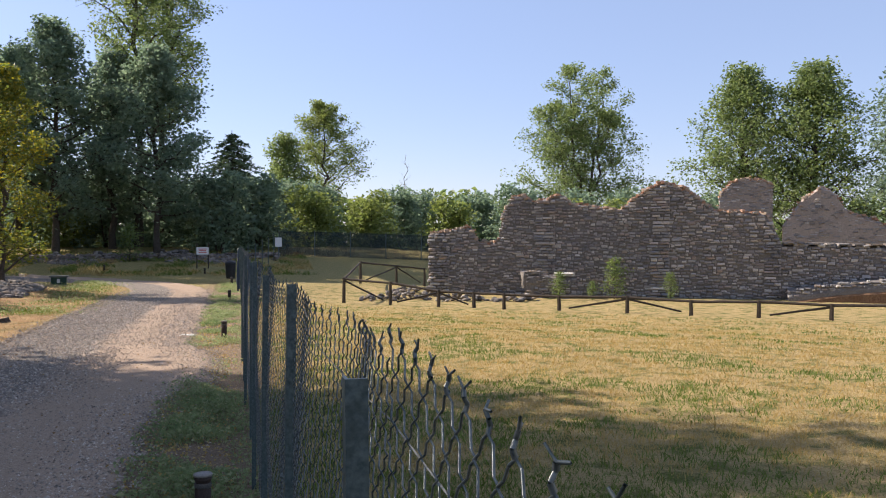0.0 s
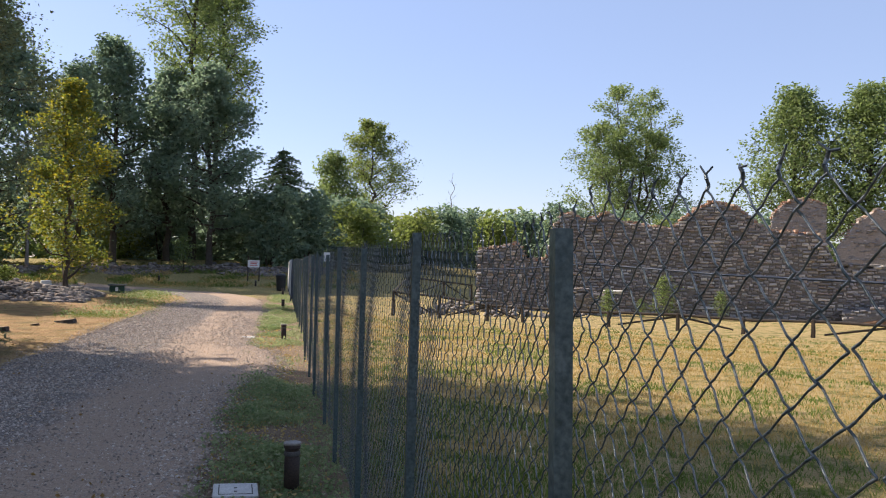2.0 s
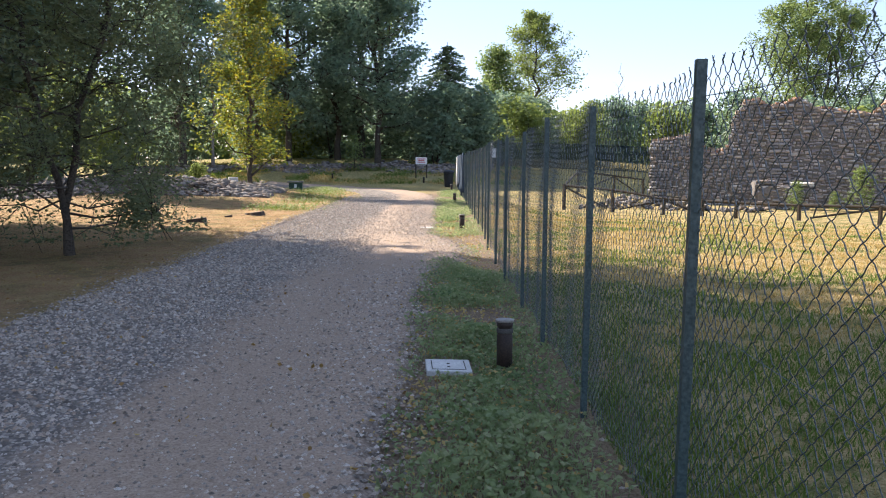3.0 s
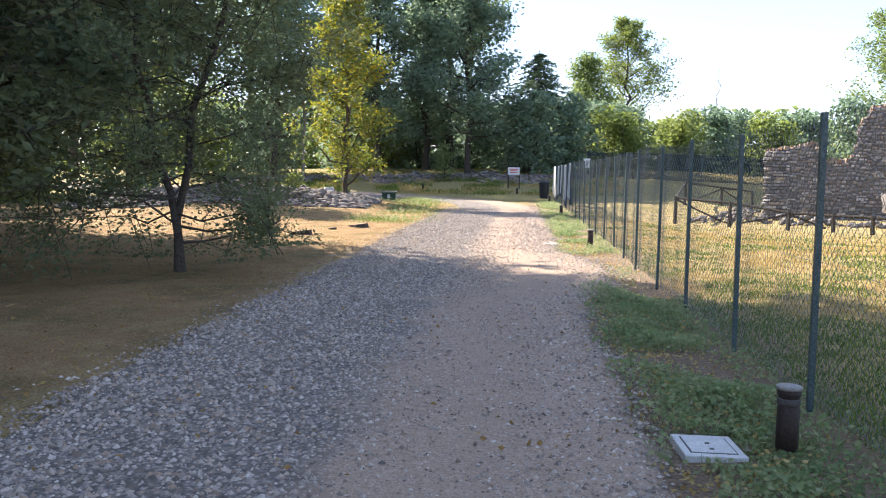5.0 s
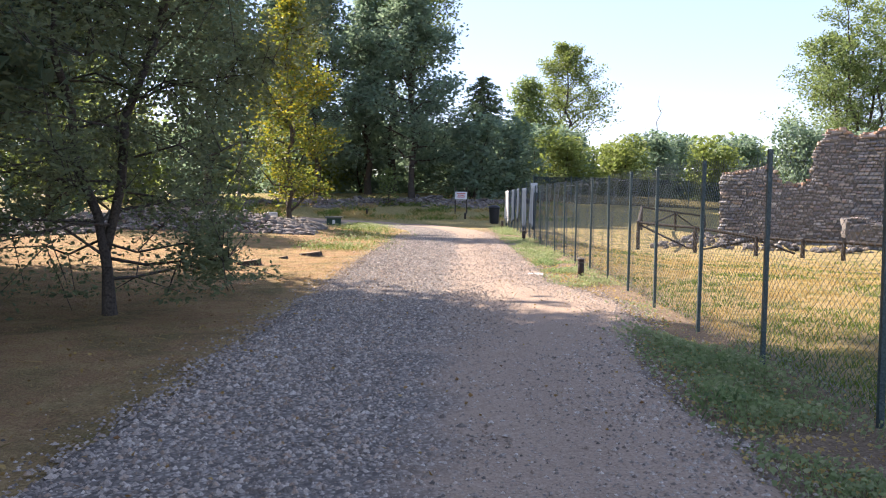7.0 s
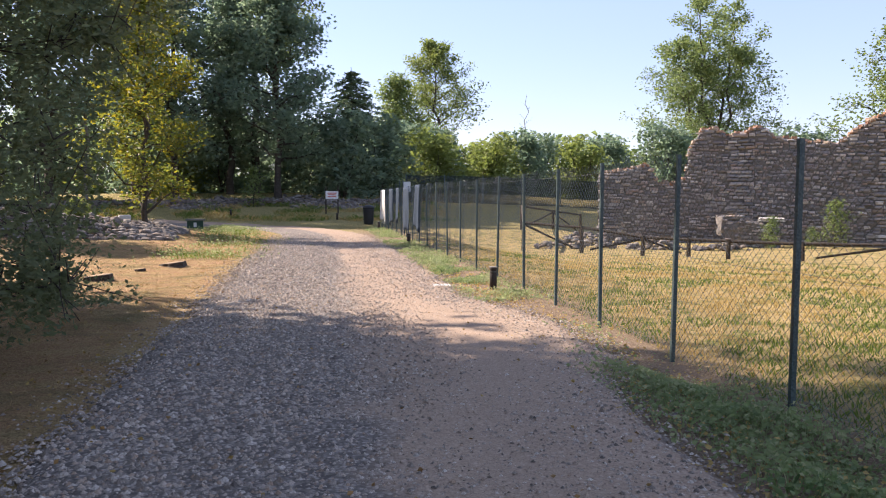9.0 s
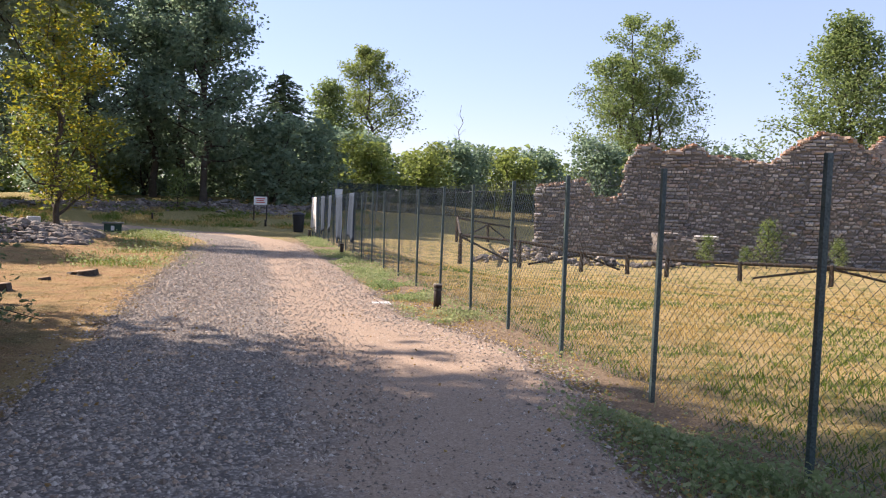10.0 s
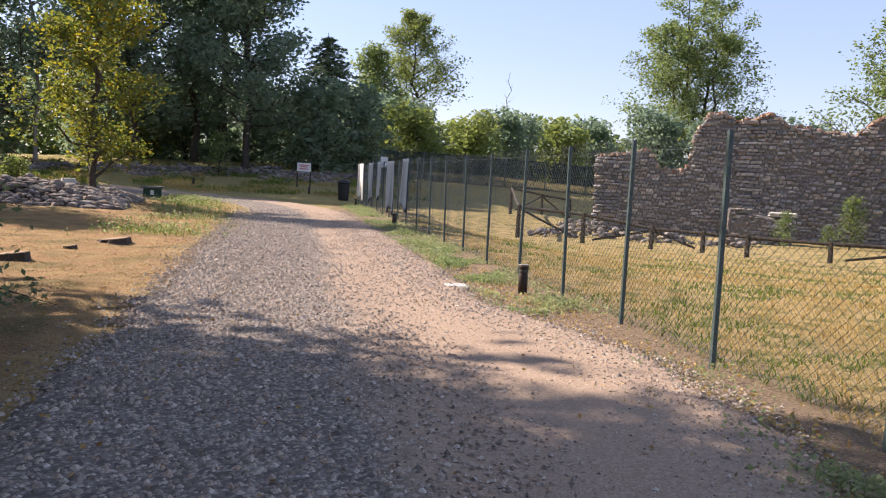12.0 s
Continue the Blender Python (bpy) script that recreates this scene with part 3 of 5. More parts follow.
    copy_thing(dark2, stand(-17, 66, 33))
    copy_thing(dark2, stand(-33, 46, 160))
    copy_thing(dense, stand(-36, 36, 310))
    copy_thing(dark2, stand(-31, 26, 210))
    copy_thing(dense, stand(-30, 14, 10))
    copy_thing(tall, stand(-38, 60, 300))
    conifer(stand(-0.6, 68), "dark spruce standing at the edge of the wood", 10.2, 6.0, 41)
    # the low growth behind the meadow
    b = "bushes behind the meadow"
    bush = tree(stand(4.5, 74, 0, 1.2), "broad green bush beyond the far fence", LEAF_BLUE, b, "bush", "bush",
                seed=51, height=7.2, spread=4.2, trunk_r=0.1, bare=0.02, stems=3, limbs=30, leaves=3400, leaf=0.39, clump=1.0, rise=0.4, shape=0.42)
    lime = tree(stand(12, 72, 0, 1.2), "light green bush beyond the far fence", LEAF_LIME, b, "bush", "bush",
                seed=52, height=6.2, spread=3.8, trunk_r=0.09, bare=0.02, stems=3, limbs=30, leaves=3300, leaf=0.38, clump=1.0, rise=0.4, shape=0.42)
    rng = random.Random(7)
    for x, y, k in ((-9, 75, 0), (-13, 73, 0), (-4.5, 76, 0), (-17.5, 71, 0), (-11, 69, 0), (8, 78, 0), (16, 76, 0), (20, 72, 1), (24, 75, 0), (28, 70, 1), (31, 66, 0), (36, 66, 0), (6.5, 70, 1), (-1.5, 62, 0), (-14, 70, 1), (-22, 62, 0), (19, 82, 0), (1.5, 66, 0),
                    (39, 56, 1), (34, 60, 0), (30, 58, 1), (36, 50, 0), (-27, 60, 1), (23, 60, 0), (26, 55, 1), (-6, 70, 0), (-30, 40, 0), (-26, 33, 1), (-24, 42, 0)):
        copy_thing(lime if k else bush, stand(x, y, rng.uniform(0, 360), 1.2))
    tree(stand(9.9, 94), "slender airy tree rising above the bushes", LEAF_LIME, "",
         seed=61, height=16.8, spread=5.6, trunk_r=0.24, bare=0.2, limbs=34, leaves=15000, leaf=0.28, clump=0.9, rise=0.4, shape=0.5, full=0.8)
    tree(stand(5.2, 88), "rounded green tree beside a slender one", LEAF_MID, "", seed=62, height=12, spread=3.6, trunk_r=0.2, bare=0.1, limbs=26, leaves=7000, leaf=0.34, clump=1.2)
    tree(stand(43.4, 94.0), "large round-crowned ash tree with many stems behind the ruin", LEAF_MID, "",
         seed=63, height=24, spread=11.0, trunk_r=0.32, bare=0.2, stems=5, limbs=80, leaves=30000, leaf=0.34, clump=1.05, rise=0.6, shape=0.5, full=0.62)
    a = tree(stand(47.3, 54.5), "broad dense tree behind the ruin", LEAF_MID, "trees behind the ruin",
             seed=64, height=16.5, spread=6.2, trunk_r=0.3, bare=0.08, limbs=40, leaves=20000, leaf=0.29, clump=1.3, rise=0.6, shape=0.45)
    c = tree(stand(50, 46), "broad dark tree behind the ruin", LEAF_BLUE, "trees behind the ruin",
             seed=65, height=16, spread=6.0, trunk_r=0.3, bare=0.06, limbs=38, leaves=18000, leaf=0.30, clump=1.4, rise=0.5, shape=0.45)
    copy_thing(c, stand(54, 38, 120))
    copy_thing(a, stand(43.5, 59, 200))
    copy_thing(c, stand(58, 52, 60))
    tree(stand(17.5, 82), "bare dead sapling above the bushes", LEAF_MID, "", "dead_tree", "dead tree", PALE_BARK,
         seed=66, height=10.5, spread=1.1, trunk_r=0.07, bare=0.5, limbs=12, leaves=1, leaf=0.05, clump=0.1, twigs=1)
    tree(stand(-18.5, 58), "bare dead tree at the edge of the wood", LEAF_MID, "", "dead_tree", "dead tree", PALE_BARK,
         seed=67, height=17, spread=3.0, trunk_r=0.12, bare=0.35, limbs=18, leaves=1, leaf=0.05, clump=0.1, twigs=2)
    s = tree(stand(-7.6, 57), "small leafy sapling in the rough grass", LEAF_MID, "saplings", "sapling", "sapling",
             seed=68, height=2.6, spread=0.9, trunk_r=0.03, bare=0.12, limbs=16, leaves=900, leaf=0.16, clump=0.4)
    for x, y, k in ((17.9, 31.9, 0.75), (20.0, 30.2, 0.5), (14.9, 31.6, 0.5), (16.4, 31.2, 0.35)):
        o = copy_thing(s, stand(x, y, 40 * x) @ Matrix.Diagonal((k, k, k, 1)))
        o.scale = (k, k, k)
        tagged(o, "pale green weed growing at the foot of the ruin")
    tree(stand(-11.9, 31.6), "bright lime-green weed clump among the stones", LEAF_LIME, "", "weed_clump", "weed",
         seed=69, height=1.0, spread=0.75, trunk_r=0.015, bare=0.02, stems=3, limbs=18, leaves=900, leaf=0.13, clump=0.3)


# ---- chain-link fence ----
FENCE_FROM, FENCE_TO, BAY = -5, 22, 2.0


def fence_x(y):
    return float(np.interp(y, [-10, -4, -2, 0, 2, 4, 6, 8, 10, 12, 14, 18, 44], [0.05, 0.06, 0.045, 0.015, -0.005, 0.005, -0.04, -0.04, -0.06, -0.01, 0.03, 0.0, 0.0]))


def wire_panel(fine):
    """Two metres of chain link: zigzag wires hooked round one another, with twisted ends that stand up along the top."""
    rng = np.random.default_rng(8)
    w, h, top = BAY / 21, 0.080, 1.93
    seg, n = [], 42
    rows = int(top / (h / 2))
    r = 0.0019
    # one leg of a zigzag, from hook to hook: (way along, way up, out of the plane)
    leg = ((0.0, 0.0, 0.0), (0.16, 0.2, 1.0), (0.84, 0.8, -1.0), (1.0, 1.0, 0.0)) if fine else ((0.0, 0.0, 0.0), (1.0, 1.0, 0.0))
    for i in range(n):
        xa = i * w / 2
        knots = []
        for k in range(rows + 1):
            right = (k + i) % 2
            z = 0.03 + k * h / 2
            sway = 0.018 * math.sin(3.1 * z + 1.0) + 0.012 * math.sin(xa * 6.3 + z * 2) + 0.02 * math.sin(math.pi * xa) * z / 2
            slump = -0.022 * math.sin(math.pi * xa / BAY) * z / top
            knots.append((sway, xa + (w / 2 if right else 0) + rng.normal(0, 0.0022), z + slump + rng.normal(0, 0.0016), 1 if right else -1))
        for a, b in zip(knots, knots[1:]):
            line = [(a[0] + (b[0] - a[0]) * v + 0.0035 * out * a[3], a[1] + (b[1] - a[1]) * u, a[2] + (b[2] - a[2]) * v) for u, v, out in leg]
            for p, q in zip(line, line[1:]):
                seg.append((p, q, r, r))
        if (rows + i) % 2:
            e = knots[-1]
            turn, prev = rng.uniform(0, 6), e[:3]
            for q in range(1, 4):
                nxt = (e[0] + 0.003 * math.sin(turn + 2.2 * q), e[1] + 0.003 * math.cos(turn + 2.2 * q), e[2] + 0.008 * q)
                seg.append((prev, nxt, r * 1.7, r * 1.6))
                prev = nxt
            for side in (-1, 1):
                tip = (prev[0] + rng.normal(0, 0.004), prev[1] + side * rng.uniform(0.006, 0.016), prev[2] + rng.uniform(0.0, 0.016))
                seg.append((prev, tip, r, r * 0.9))
    v, f = tubes(seg, 4 if fine else 3)
    return mesh("chain_link", v, f, WIRE, fine)


def post_mesh():
    """An angle-iron post: two flanges meeting in a rounded corner."""
    bm = bmesh.new()
    prof = [(0, 0), (0.038, 0), (0.038, 0.006), (0.009, 0.006), (0.006, 0.009), (0.006, 0.038), (0, 0.038)]
    lo = [bm.verts.new((x - 0.019, y - 0.019, -0.15)) for x, y in prof]
    hi = [bm.verts.new((x - 0.019, y - 0.019, 1.96)) for x, y in prof]
    for k in range(len(prof)):
        j = (k + 1) % len(prof)
        bm.faces.new((lo[k], lo[j], hi[j], hi[k]))
    bm.faces.new(hi)
    bm.faces.new(list(reversed(lo)))
    return bm_mesh("post", bm, PAINT)


def build_fence():
    rng = random.Random(4)
    f = thing("chain_link_fence", pose(0, 0, 0), "tall green chain-link fence on angle-iron posts along the path", "fence")
    post, near_panel, far_panel = post_mesh(), wire_panel(True), wire_panel(False)
    for k in range(FENCE_FROM, FENCE_TO + 1):
        y = BAY * k
        z = gz(0, y) + rng.uniform(-0.02, 0.02)
        o = part("post", post, f)
        o.matrix_local = pose(fence_x(y), y, z, rng.uniform(-0.7, 0.7), rng.uniform(-0.9, 0.9), 0)
        if k < FENCE_TO:
            o = part("chain_link", near_panel if -4 <= k <= 1 else far_panel, f)
            turn = math.degrees(math.atan2(fence_x(y) - fence_x(y + BAY), BAY))
            o.matrix_local = pose(fence_x(y) + 0.034, y, gz(0, y + 1) + rng.uniform(-0.015, 0.02) + (0.045 if k <= -3 else 0.0), 0, 0, turn)
    for z, mat in ((0.12, WIRE), (1.02, WIRE), (1.86, ZINC)):
        seg = []
        for k in range(FENCE_FROM, FENCE_TO):
            for q in range(4):
                a, b = BAY * (k + q / 4), BAY * (k + (q + 1) / 4)
                sag = lambda t: -0.02 * math.sin(math.pi * t)
                seg.append((np.array((fence_x(a) + 0.040, a, z + sag(q / 4))), np.array((fence_x(b) + 0.040, b, z + sag((q + 1) / 4))), 0.0016, 0.0016))
        v, fc = tubes(seg, 4)
        part("tension_wire", mesh("tension_wire", v, fc, mat), f, "thin bare tension wire")


# ---- things along the path ----
def bollard(m):
    t = thing("bollard_light", m, "short brown metal bollard light with a pale flat cap", "bollard light", "bollard lights along the path")
    bm = bmesh.new()
    lathe_bm(bm, [(0.062, -0.05), (0.062, 0.265), (0.058, 0.27), (0.058, 0.33), (0.064, 0.34), (0.068, 0.37)])
    part("body", bm_mesh("body", bm, RUST, True), t)
    bm = bmesh.new()
    lathe_bm(bm, [(0.064, 0.37), (0.071, 0.372), (0.072, 0.384), (0.068, 0.39), (0.03, 0.392)])
    part("cap", bm_mesh("cap", bm, CAPLID, True), t, "pale grey flat cap")
    bm = bmesh.new()
    lathe_bm(bm, [(0.0625, 0.285), (0.0645, 0.29), (0.0645, 0.318), (0.0625, 0.322)])
    part("lens_ring", bm_mesh("lens_ring", bm, SEAM, True), t)
    return t


def cover_plate(m):
    t = thing("inspection_cover", m, "square pale concrete inspection cover set in the grass", "inspection cover", "inspection covers")
    bm = bmesh.new()
    box_bm(bm, (-0.175, -0.19, -0.05), (0.175, 0.19, 0.03), 0.008)
    part("frame", bm_mesh("frame", bm, CONCRETE), t)
    bm = bmesh.new()
    box_bm(bm, (-0.125, -0.135, 0.02), (0.125, 0.135, 0.036), 0.004)
    part("lid", bm_mesh("lid", bm, CONCRETE), t)
    bm = bmesh.new()
    for lo, hi in (((-0.133, -0.143, 0.02), (-0.125, 0.143, 0.032)), ((0.125, -0.143, 0.02), (0.133, 0.143, 0.032)), ((-0.125, -0.143, 0.02), (0.125, -0.135, 0.032)), ((-0.125, 0.135, 0.02), (0.125, 0.143, 0.032))):
        box_bm(bm, lo, hi)
    part("seam", bm_mesh("seam", bm, SEAM), t)
    for y in (-0.08, 0.02):
        bm = bmesh.new()
        box_bm(bm, (-0.012, y - 0.012, 0.03), (0.012, y + 0.012, 0.039), 0.002)
        part("lifting_eye", bm_mesh("lifting_eye", bm, SEAM), t)
    return t


def stump(m, seed, r, h, label):
    rng = random.Random(seed)
    t = thing("tree_stump", m, label, "stump", "cut stumps")
    bm = bmesh.new()
    lathe_bm(bm, [(r * 1.45, -0.06), (r * 1.25, 0.02), (r * 1.05, h * 0.5), (r, h)], 18)
    for v in bm.verts:
        a = math.atan2(v.co.y, v.co.x)
        k = 1 + 0.14 * math.sin(3 * a + seed) + 0.08 * math.sin(7 * a) + rng.uniform(-0.03, 0.03)
        v.co.x, v.co.y = v.co.x * k, v.co.y * k
        if v.co.z > h * 0.9:
            v.co.z += 0.12 * v.co.x
    part("bark", bm_mesh("bark", bm, BARK), t)
    bm = bmesh.new()
    lathe_bm(bm, [(r * 0.86, h - 0.01), (r * 0.86, h + 0.006), (r * 0.3, h + 0.012)], 18)
    for v in bm.verts:
        v.co.z += 0.12 * v.co.x
    part("cut_face", bm_mesh("cut_face", bm, SAWN), t, "pale sawn wood")
    return t


def rock_mesh(seed):
    bm = bmesh.new()
    bmesh.ops.create_icosphere(bm, subdivisions=2, radius=0.5)
    off = Vector((seed * 3.1, seed * 1.7, 0))
    for v in bm.verts:
        d = v.co.normalized()
        k = 1 + 0.32 * noise.noise(d * 1.3 + off) + 0.14 * noise.noise(d * 3 + off)
        v.co = Vector((d.x * k * 0.55, d.y * k * 0.45, d.z * k * 0.32))
        v.co.z = max(v.co.z, -0.2)
    return bm_mesh("stone", bm, ROCK)


def rubble(name, label, spots, seed, small=0.18, large=0.6):
    """A heap of loose field stones, each one a piece."""
    rng = random.Random(seed)
    t = thing(name, pose(0, 0, 0), label, "rubble heap")
    kinds = [rock_mesh(seed * 10 + k) for k in range(6)]
    for cx, cy, rx, ry, count, high in spots:
        for _ in range(count):
            a, q = rng.uniform(0, 2 * math.pi), math.sqrt(rng.uniform(0, 1))
            x, y = cx + rx * q * math.cos(a), cy + ry * q * math.sin(a)
            s = rng.uniform(small, large) * rng.uniform(0.6, 1.0)
            o = part("stone", rng.choice(kinds), t)
            z = gz(x, y) + high * (1 - q * q) * rng.uniform(0.2, 1.0) + s * 0.08
            o.matrix_local = pose(x, y, z, rng.uniform(-25, 25), rng.uniform(-25, 25), rng.uniform(0, 360)) @ Matrix.Diagonal((s, s, s, 1))
    return t


def build_path_things():
    for i in range(4):
        y = 1.2 + 13.05 * i
        bollard(pose(-0.40 - 0.04 * (i > 0), y, gz(-0.4, y)))
    bollard(pose(-2.2, 50.2, gz(-2.2, 50.2)))
    bollard(pose(-8.6, 52.2, gz(-8.6, 52.2)))
    cover_plate(pose(-0.84, 1.2, 0.0, 0, 1.5, 3))
    cover_plate(pose(-1.3, 14.6, 0.012, 0, 0, -4))
    stump(stand(-7.4, 16.6), 3, 0.24, 0.15, "low sawn tree stump in dry grass")
    stump(stand(-6.6, 19.8), 5, 0.27, 0.12, "broken weathered stump in dry grass")
    stump(stand(-7.0, 18.2), 6, 0.10, 0.1, "small rotten stump in dry grass")
    rubble("rubble_heap", "long heap of grey field stones on a low bank", [(-11.0, 29.6, 2.4, 2.0, 105, 0.55), (-14.2, 30.0, 2.8, 2.4, 105, 0.6), (-9.4, 33.2, 1.0, 2.6, 40, 0.2), (-17.5, 28.5, 2.5, 2.5, 48, 0.5)], 2, 0.18, 0.46)
    rubble("far_rubble_heap", "heap of pale stones before the dark wood", [(-13.5, 58.5, 2.6, 1.0, 60, 0.5), (-10.0, 59.5, 2.5, 0.8, 40, 0.4), (-20, 56, 3.0, 1.2, 60, 0.5), (-5.0, 60.5, 2.5, 0.7, 35, 0.4)], 3, 0.22, 0.55)
    rng = np.random.default_rng(15)
    n = 6500
    k = rng.integers(0, 4, n)
    a, q = rng.uniform(0, 6.283, n), np.sqrt(rng.uniform(0, 1, n))
    cx, cy = np.array([-11.0, -14.2, -9.6, -17.5])[k], np.array([29.6, 30.0, 33.0, 28.5])[k]
    rx, ry, up = np.array([2.9, 3.2, 1.2, 3.0])[k], np.array([2.4, 2.7, 3.0, 2.9])[k], np.array([0.5, 0.55, 0.2, 0.45])[k]
    x, y = cx + rx * q * np.cos(a), cy + ry * q * np.sin(a)
    z = ground_z(x, y) + up * (1 - q * q) * rng.uniform(0.5, 1.0, n) + 0.02
    pebble_field("small_rubble", np.stack([x, y, z], -1), 0.05 + 0.16 * rng.beta(1.2, 2.5, n), rng, RUBBLE, "small broken stones filling the heap", "rubble", True)
    n = 3800
    x = rng.uniform(-25, 3, n)
    y = 59.0 + 0.06 * x + 1.1 * np.sin(x * 0.7) + rng.normal(0, 0.9, n)
    z = ground_z(x, y) + 0.35 * np.exp(-((y - 59.0 - 0.06 * x) / 0.9) ** 2) * rng.uniform(0.2, 1.0, n)
    pebble_field("ridge_rubble", np.stack([x, y, z], -1), 0.07 + 0.2 * rng.beta(1.2, 2.5, n), rng, RUBBLE, "broken stones strewn along the low ridge before the wood", "rubble", True)
    # service box
    t = thing("service_box", stand(-9.0, 40.2, 6, 0), "low dark green metal box with a flat grey lid", "service box")
    bm = bmesh.new()
    box_bm(bm, (-0.36, -0.3, -0.1), (0.36, 0.3, 0.40), 0.015)
    part("body", bm_mesh("body", bm, GREENBOX), t)
    bm = bmesh.new()
    box_bm(bm, (-0.44, -0.37, 0.40), (0.44, 0.37, 0.48), 0.015)
    part("lid", bm_mesh("lid", bm, speckled("grey_slab", (0.10, 0.105, 0.09), (0.22, 0.22, 0.19), 8)), t, "grey overhanging lid")
    bm = bmesh.new()
    box_bm(bm, (-0.07, -0.308, 0.12), (0.07, -0.3, 0.32), 0.002)
    part("sticker", bm_mesh("sticker", bm, WHITE), t, "white sticker")
    # concrete stub by the yellow tree
    t = thing("stone_post", stand(-10.2, 31.4, 20), "short weathered grey stone post in the rubble", "stone post")
    bm = bmesh.new()
    box_bm(bm, (-0.2, -0.18, -0.1), (0.2, 0.18, 0.55), 0.04)
    part("shaft", bm_mesh("shaft", bm, CONCRETE), t)
    # litter bin
    t = thing("litter_bin", stand(-0.55, 46.6, 0, 0), "black plastic litter bin with a domed lid", "litter bin")
    bm = bmesh.new()
    lathe_bm(bm, [(0.25, -0.05), (0.27, 0.1), (0.31, 0.8), (0.31, 0.86)])
    part("body", bm_mesh("body", bm, BINPLASTIC, True), t)
    bm = bmesh.new()
    lathe_bm(bm, [(0.33, 0.86), (0.34, 0.9), (0.30, 1.0), (0.16, 1.06), (0.04, 1.08)])
    part("lid", bm_mesh("lid", bm, BINPLASTIC, True), t)
    # notice board
    t = thing("notice_board", stand(-2.45, 53.2, -2, 0), "white notice board with red print on two dark posts", "sign")
    for x in (-0.38, 0.38):
        bm = bmesh.new()
        box_bm(bm, (x - 0.04, -0.04, -0.2), (x + 0.04, 0.04, 1.75), 0.01)
        part("post", bm_mesh("post", bm, RAILWOOD), t)
    bm = bmesh.new()
    box_bm(bm, (-0.40, -0.062, 0.95), (0.40, -0.042, 1.45), 0.004)
    board = part("board", bm_mesh("board", bm, WHITE), t, "white board")
    for z, wd in ((1.32, 0.28), (1.22, 0.22), (1.10, 0.26)):
        bm = bmesh.new()
        box_bm(bm, (-wd, -0.067, z - 0.025), (wd, -0.0622, z + 0.025))
        part("print_bar", bm_mesh("print_bar", bm, RED), board)
    # cloth and sheeting hung on the last bays of the fence
    rng = random.Random(9)
    for y0, y1, mat, z0, z1, label in ((27.0, 28.3, NET, 0.5, 1.96, "dark blue"), (30.2, 32.2, NET, 0.3, 1.95, "dark blue"), (36.8, 38.4, NET, 0.4, 1.93, "dark blue"), (40.6, 43.6, PALESHEET, 0.35, 1.93, "pale"), (34.0, 35.2, NET, 0.6, 1.95, "dark blue")):
        cols, rows = 24, 14
        ys, zs = np.linspace(y0, y1, cols), np.linspace(z0, z1, rows)
        Yg, Zg = np.meshgrid(ys, zs, indexing="ij")
        fold = 0.04 * np.sin(Yg * 5 + y0) + 0.03 * np.sin(Yg * 11 + Zg * 2)
        bottom = 0.12 * np.sin(Yg * 3.3 + y0) * (1 - (Zg - z0) / (z1 - z0))
        me = mesh("sheet", np.stack([-0.11 + fold * (0.3 + (z1 - Zg) * 0.5), Yg, Zg + bottom + gz(0, y0)], -1).reshape(-1, 3), grid_faces(cols, rows), mat, True)
        ob = new("hanging_sheet", me)
        s = ob.modifiers.new("thickness", "SOLIDIFY")
        s.thickness = 0.004
        tagged(ob, "%s sheet of cloth hung loosely on the wire fence" % label, "sheet", "sheets hung on the fence")


# ---- ruins ----
WALL_FOOT, WALL_WAY = Vector((10.2, 39.1, 0)), Vector((0.847, -0.531, 0)).normalized()
WALL_IN = Vector((-WALL_WAY.y, WALL_WAY.x, 0))


def crest_main(u):
    """The broken skyline of the long wall."""
    c = np.interp(u, [-0.1, 1.1, 2.3, 2.8, 3.9, 4.2, 4.7, 5.2, 5.9, 7.2, 7.9, 10.4, 11.6, 12.5, 13.7, 15.1, 17.3, 17.9, 18.1, 30],
                  [2.75, 2.93, 3.1, 2.25, 2.3, 3.9, 4.7, 4.85, 4.4, 4.8, 4.3, 3.95, 4.9, 5.35, 4.95, 3.85, 3.75, 2.9, 2.2, 2.0])
    return float(c) + 0.09 * noise.noise((u * 2.1, 0, 5)) + 0.05 * noise.noise((u * 6, 2, 5))


def crest_gable(u):
    return float(np.interp(u, [15.2, 15.35, 15.9, 16.8, 17.6, 18.2], [3.6, 5.0, 5.75, 5.98, 5.9, 5.6])) + 0.06 * noise.noise((u * 4, 9, 1))


def crest_side(u):
    return float(np.interp(u, [18.7, 19.0, 19.8, 20.7, 21.3, 22.1, 23.2, 24.2, 27], [3.2, 3.6, 4.75, 5.4, 5.2, 4.0, 3.7, 3.1, 2.9])) + 0.06 * noise.noise((u * 4, 3, 8))


def wall_core(name, parent, foot, u0, u1, crest, z0, depth, mat, step=0.2):
    """The solid body of a ruined wall, with a ragged top."""
    us = np.arange(u0, u1 + step * 0.5, step)
    v, f = [], []
    for u in us:
        top = crest(u) - 0.03
        for w, z in ((0.03, z0), (0.03, top - 0.08), (depth * 0.5, top + 0.05), (depth, top - 0.1), (depth, z0)):
            p = foot + WALL_WAY * float(u) + WALL_IN * w
            v.append((p.x, p.y, z))
    n = 5
    for i in range(len(us) - 1):
        for k in range(n - 1):
            a = i * n + k
            f.append((a, a + n, a + n + 1, a + 1))
    f.append(tuple(range(n)))
    f.append(tuple(reversed(range(len(v) - n, len(v)))))
    part(name, mesh(name, v, f, mat), parent)


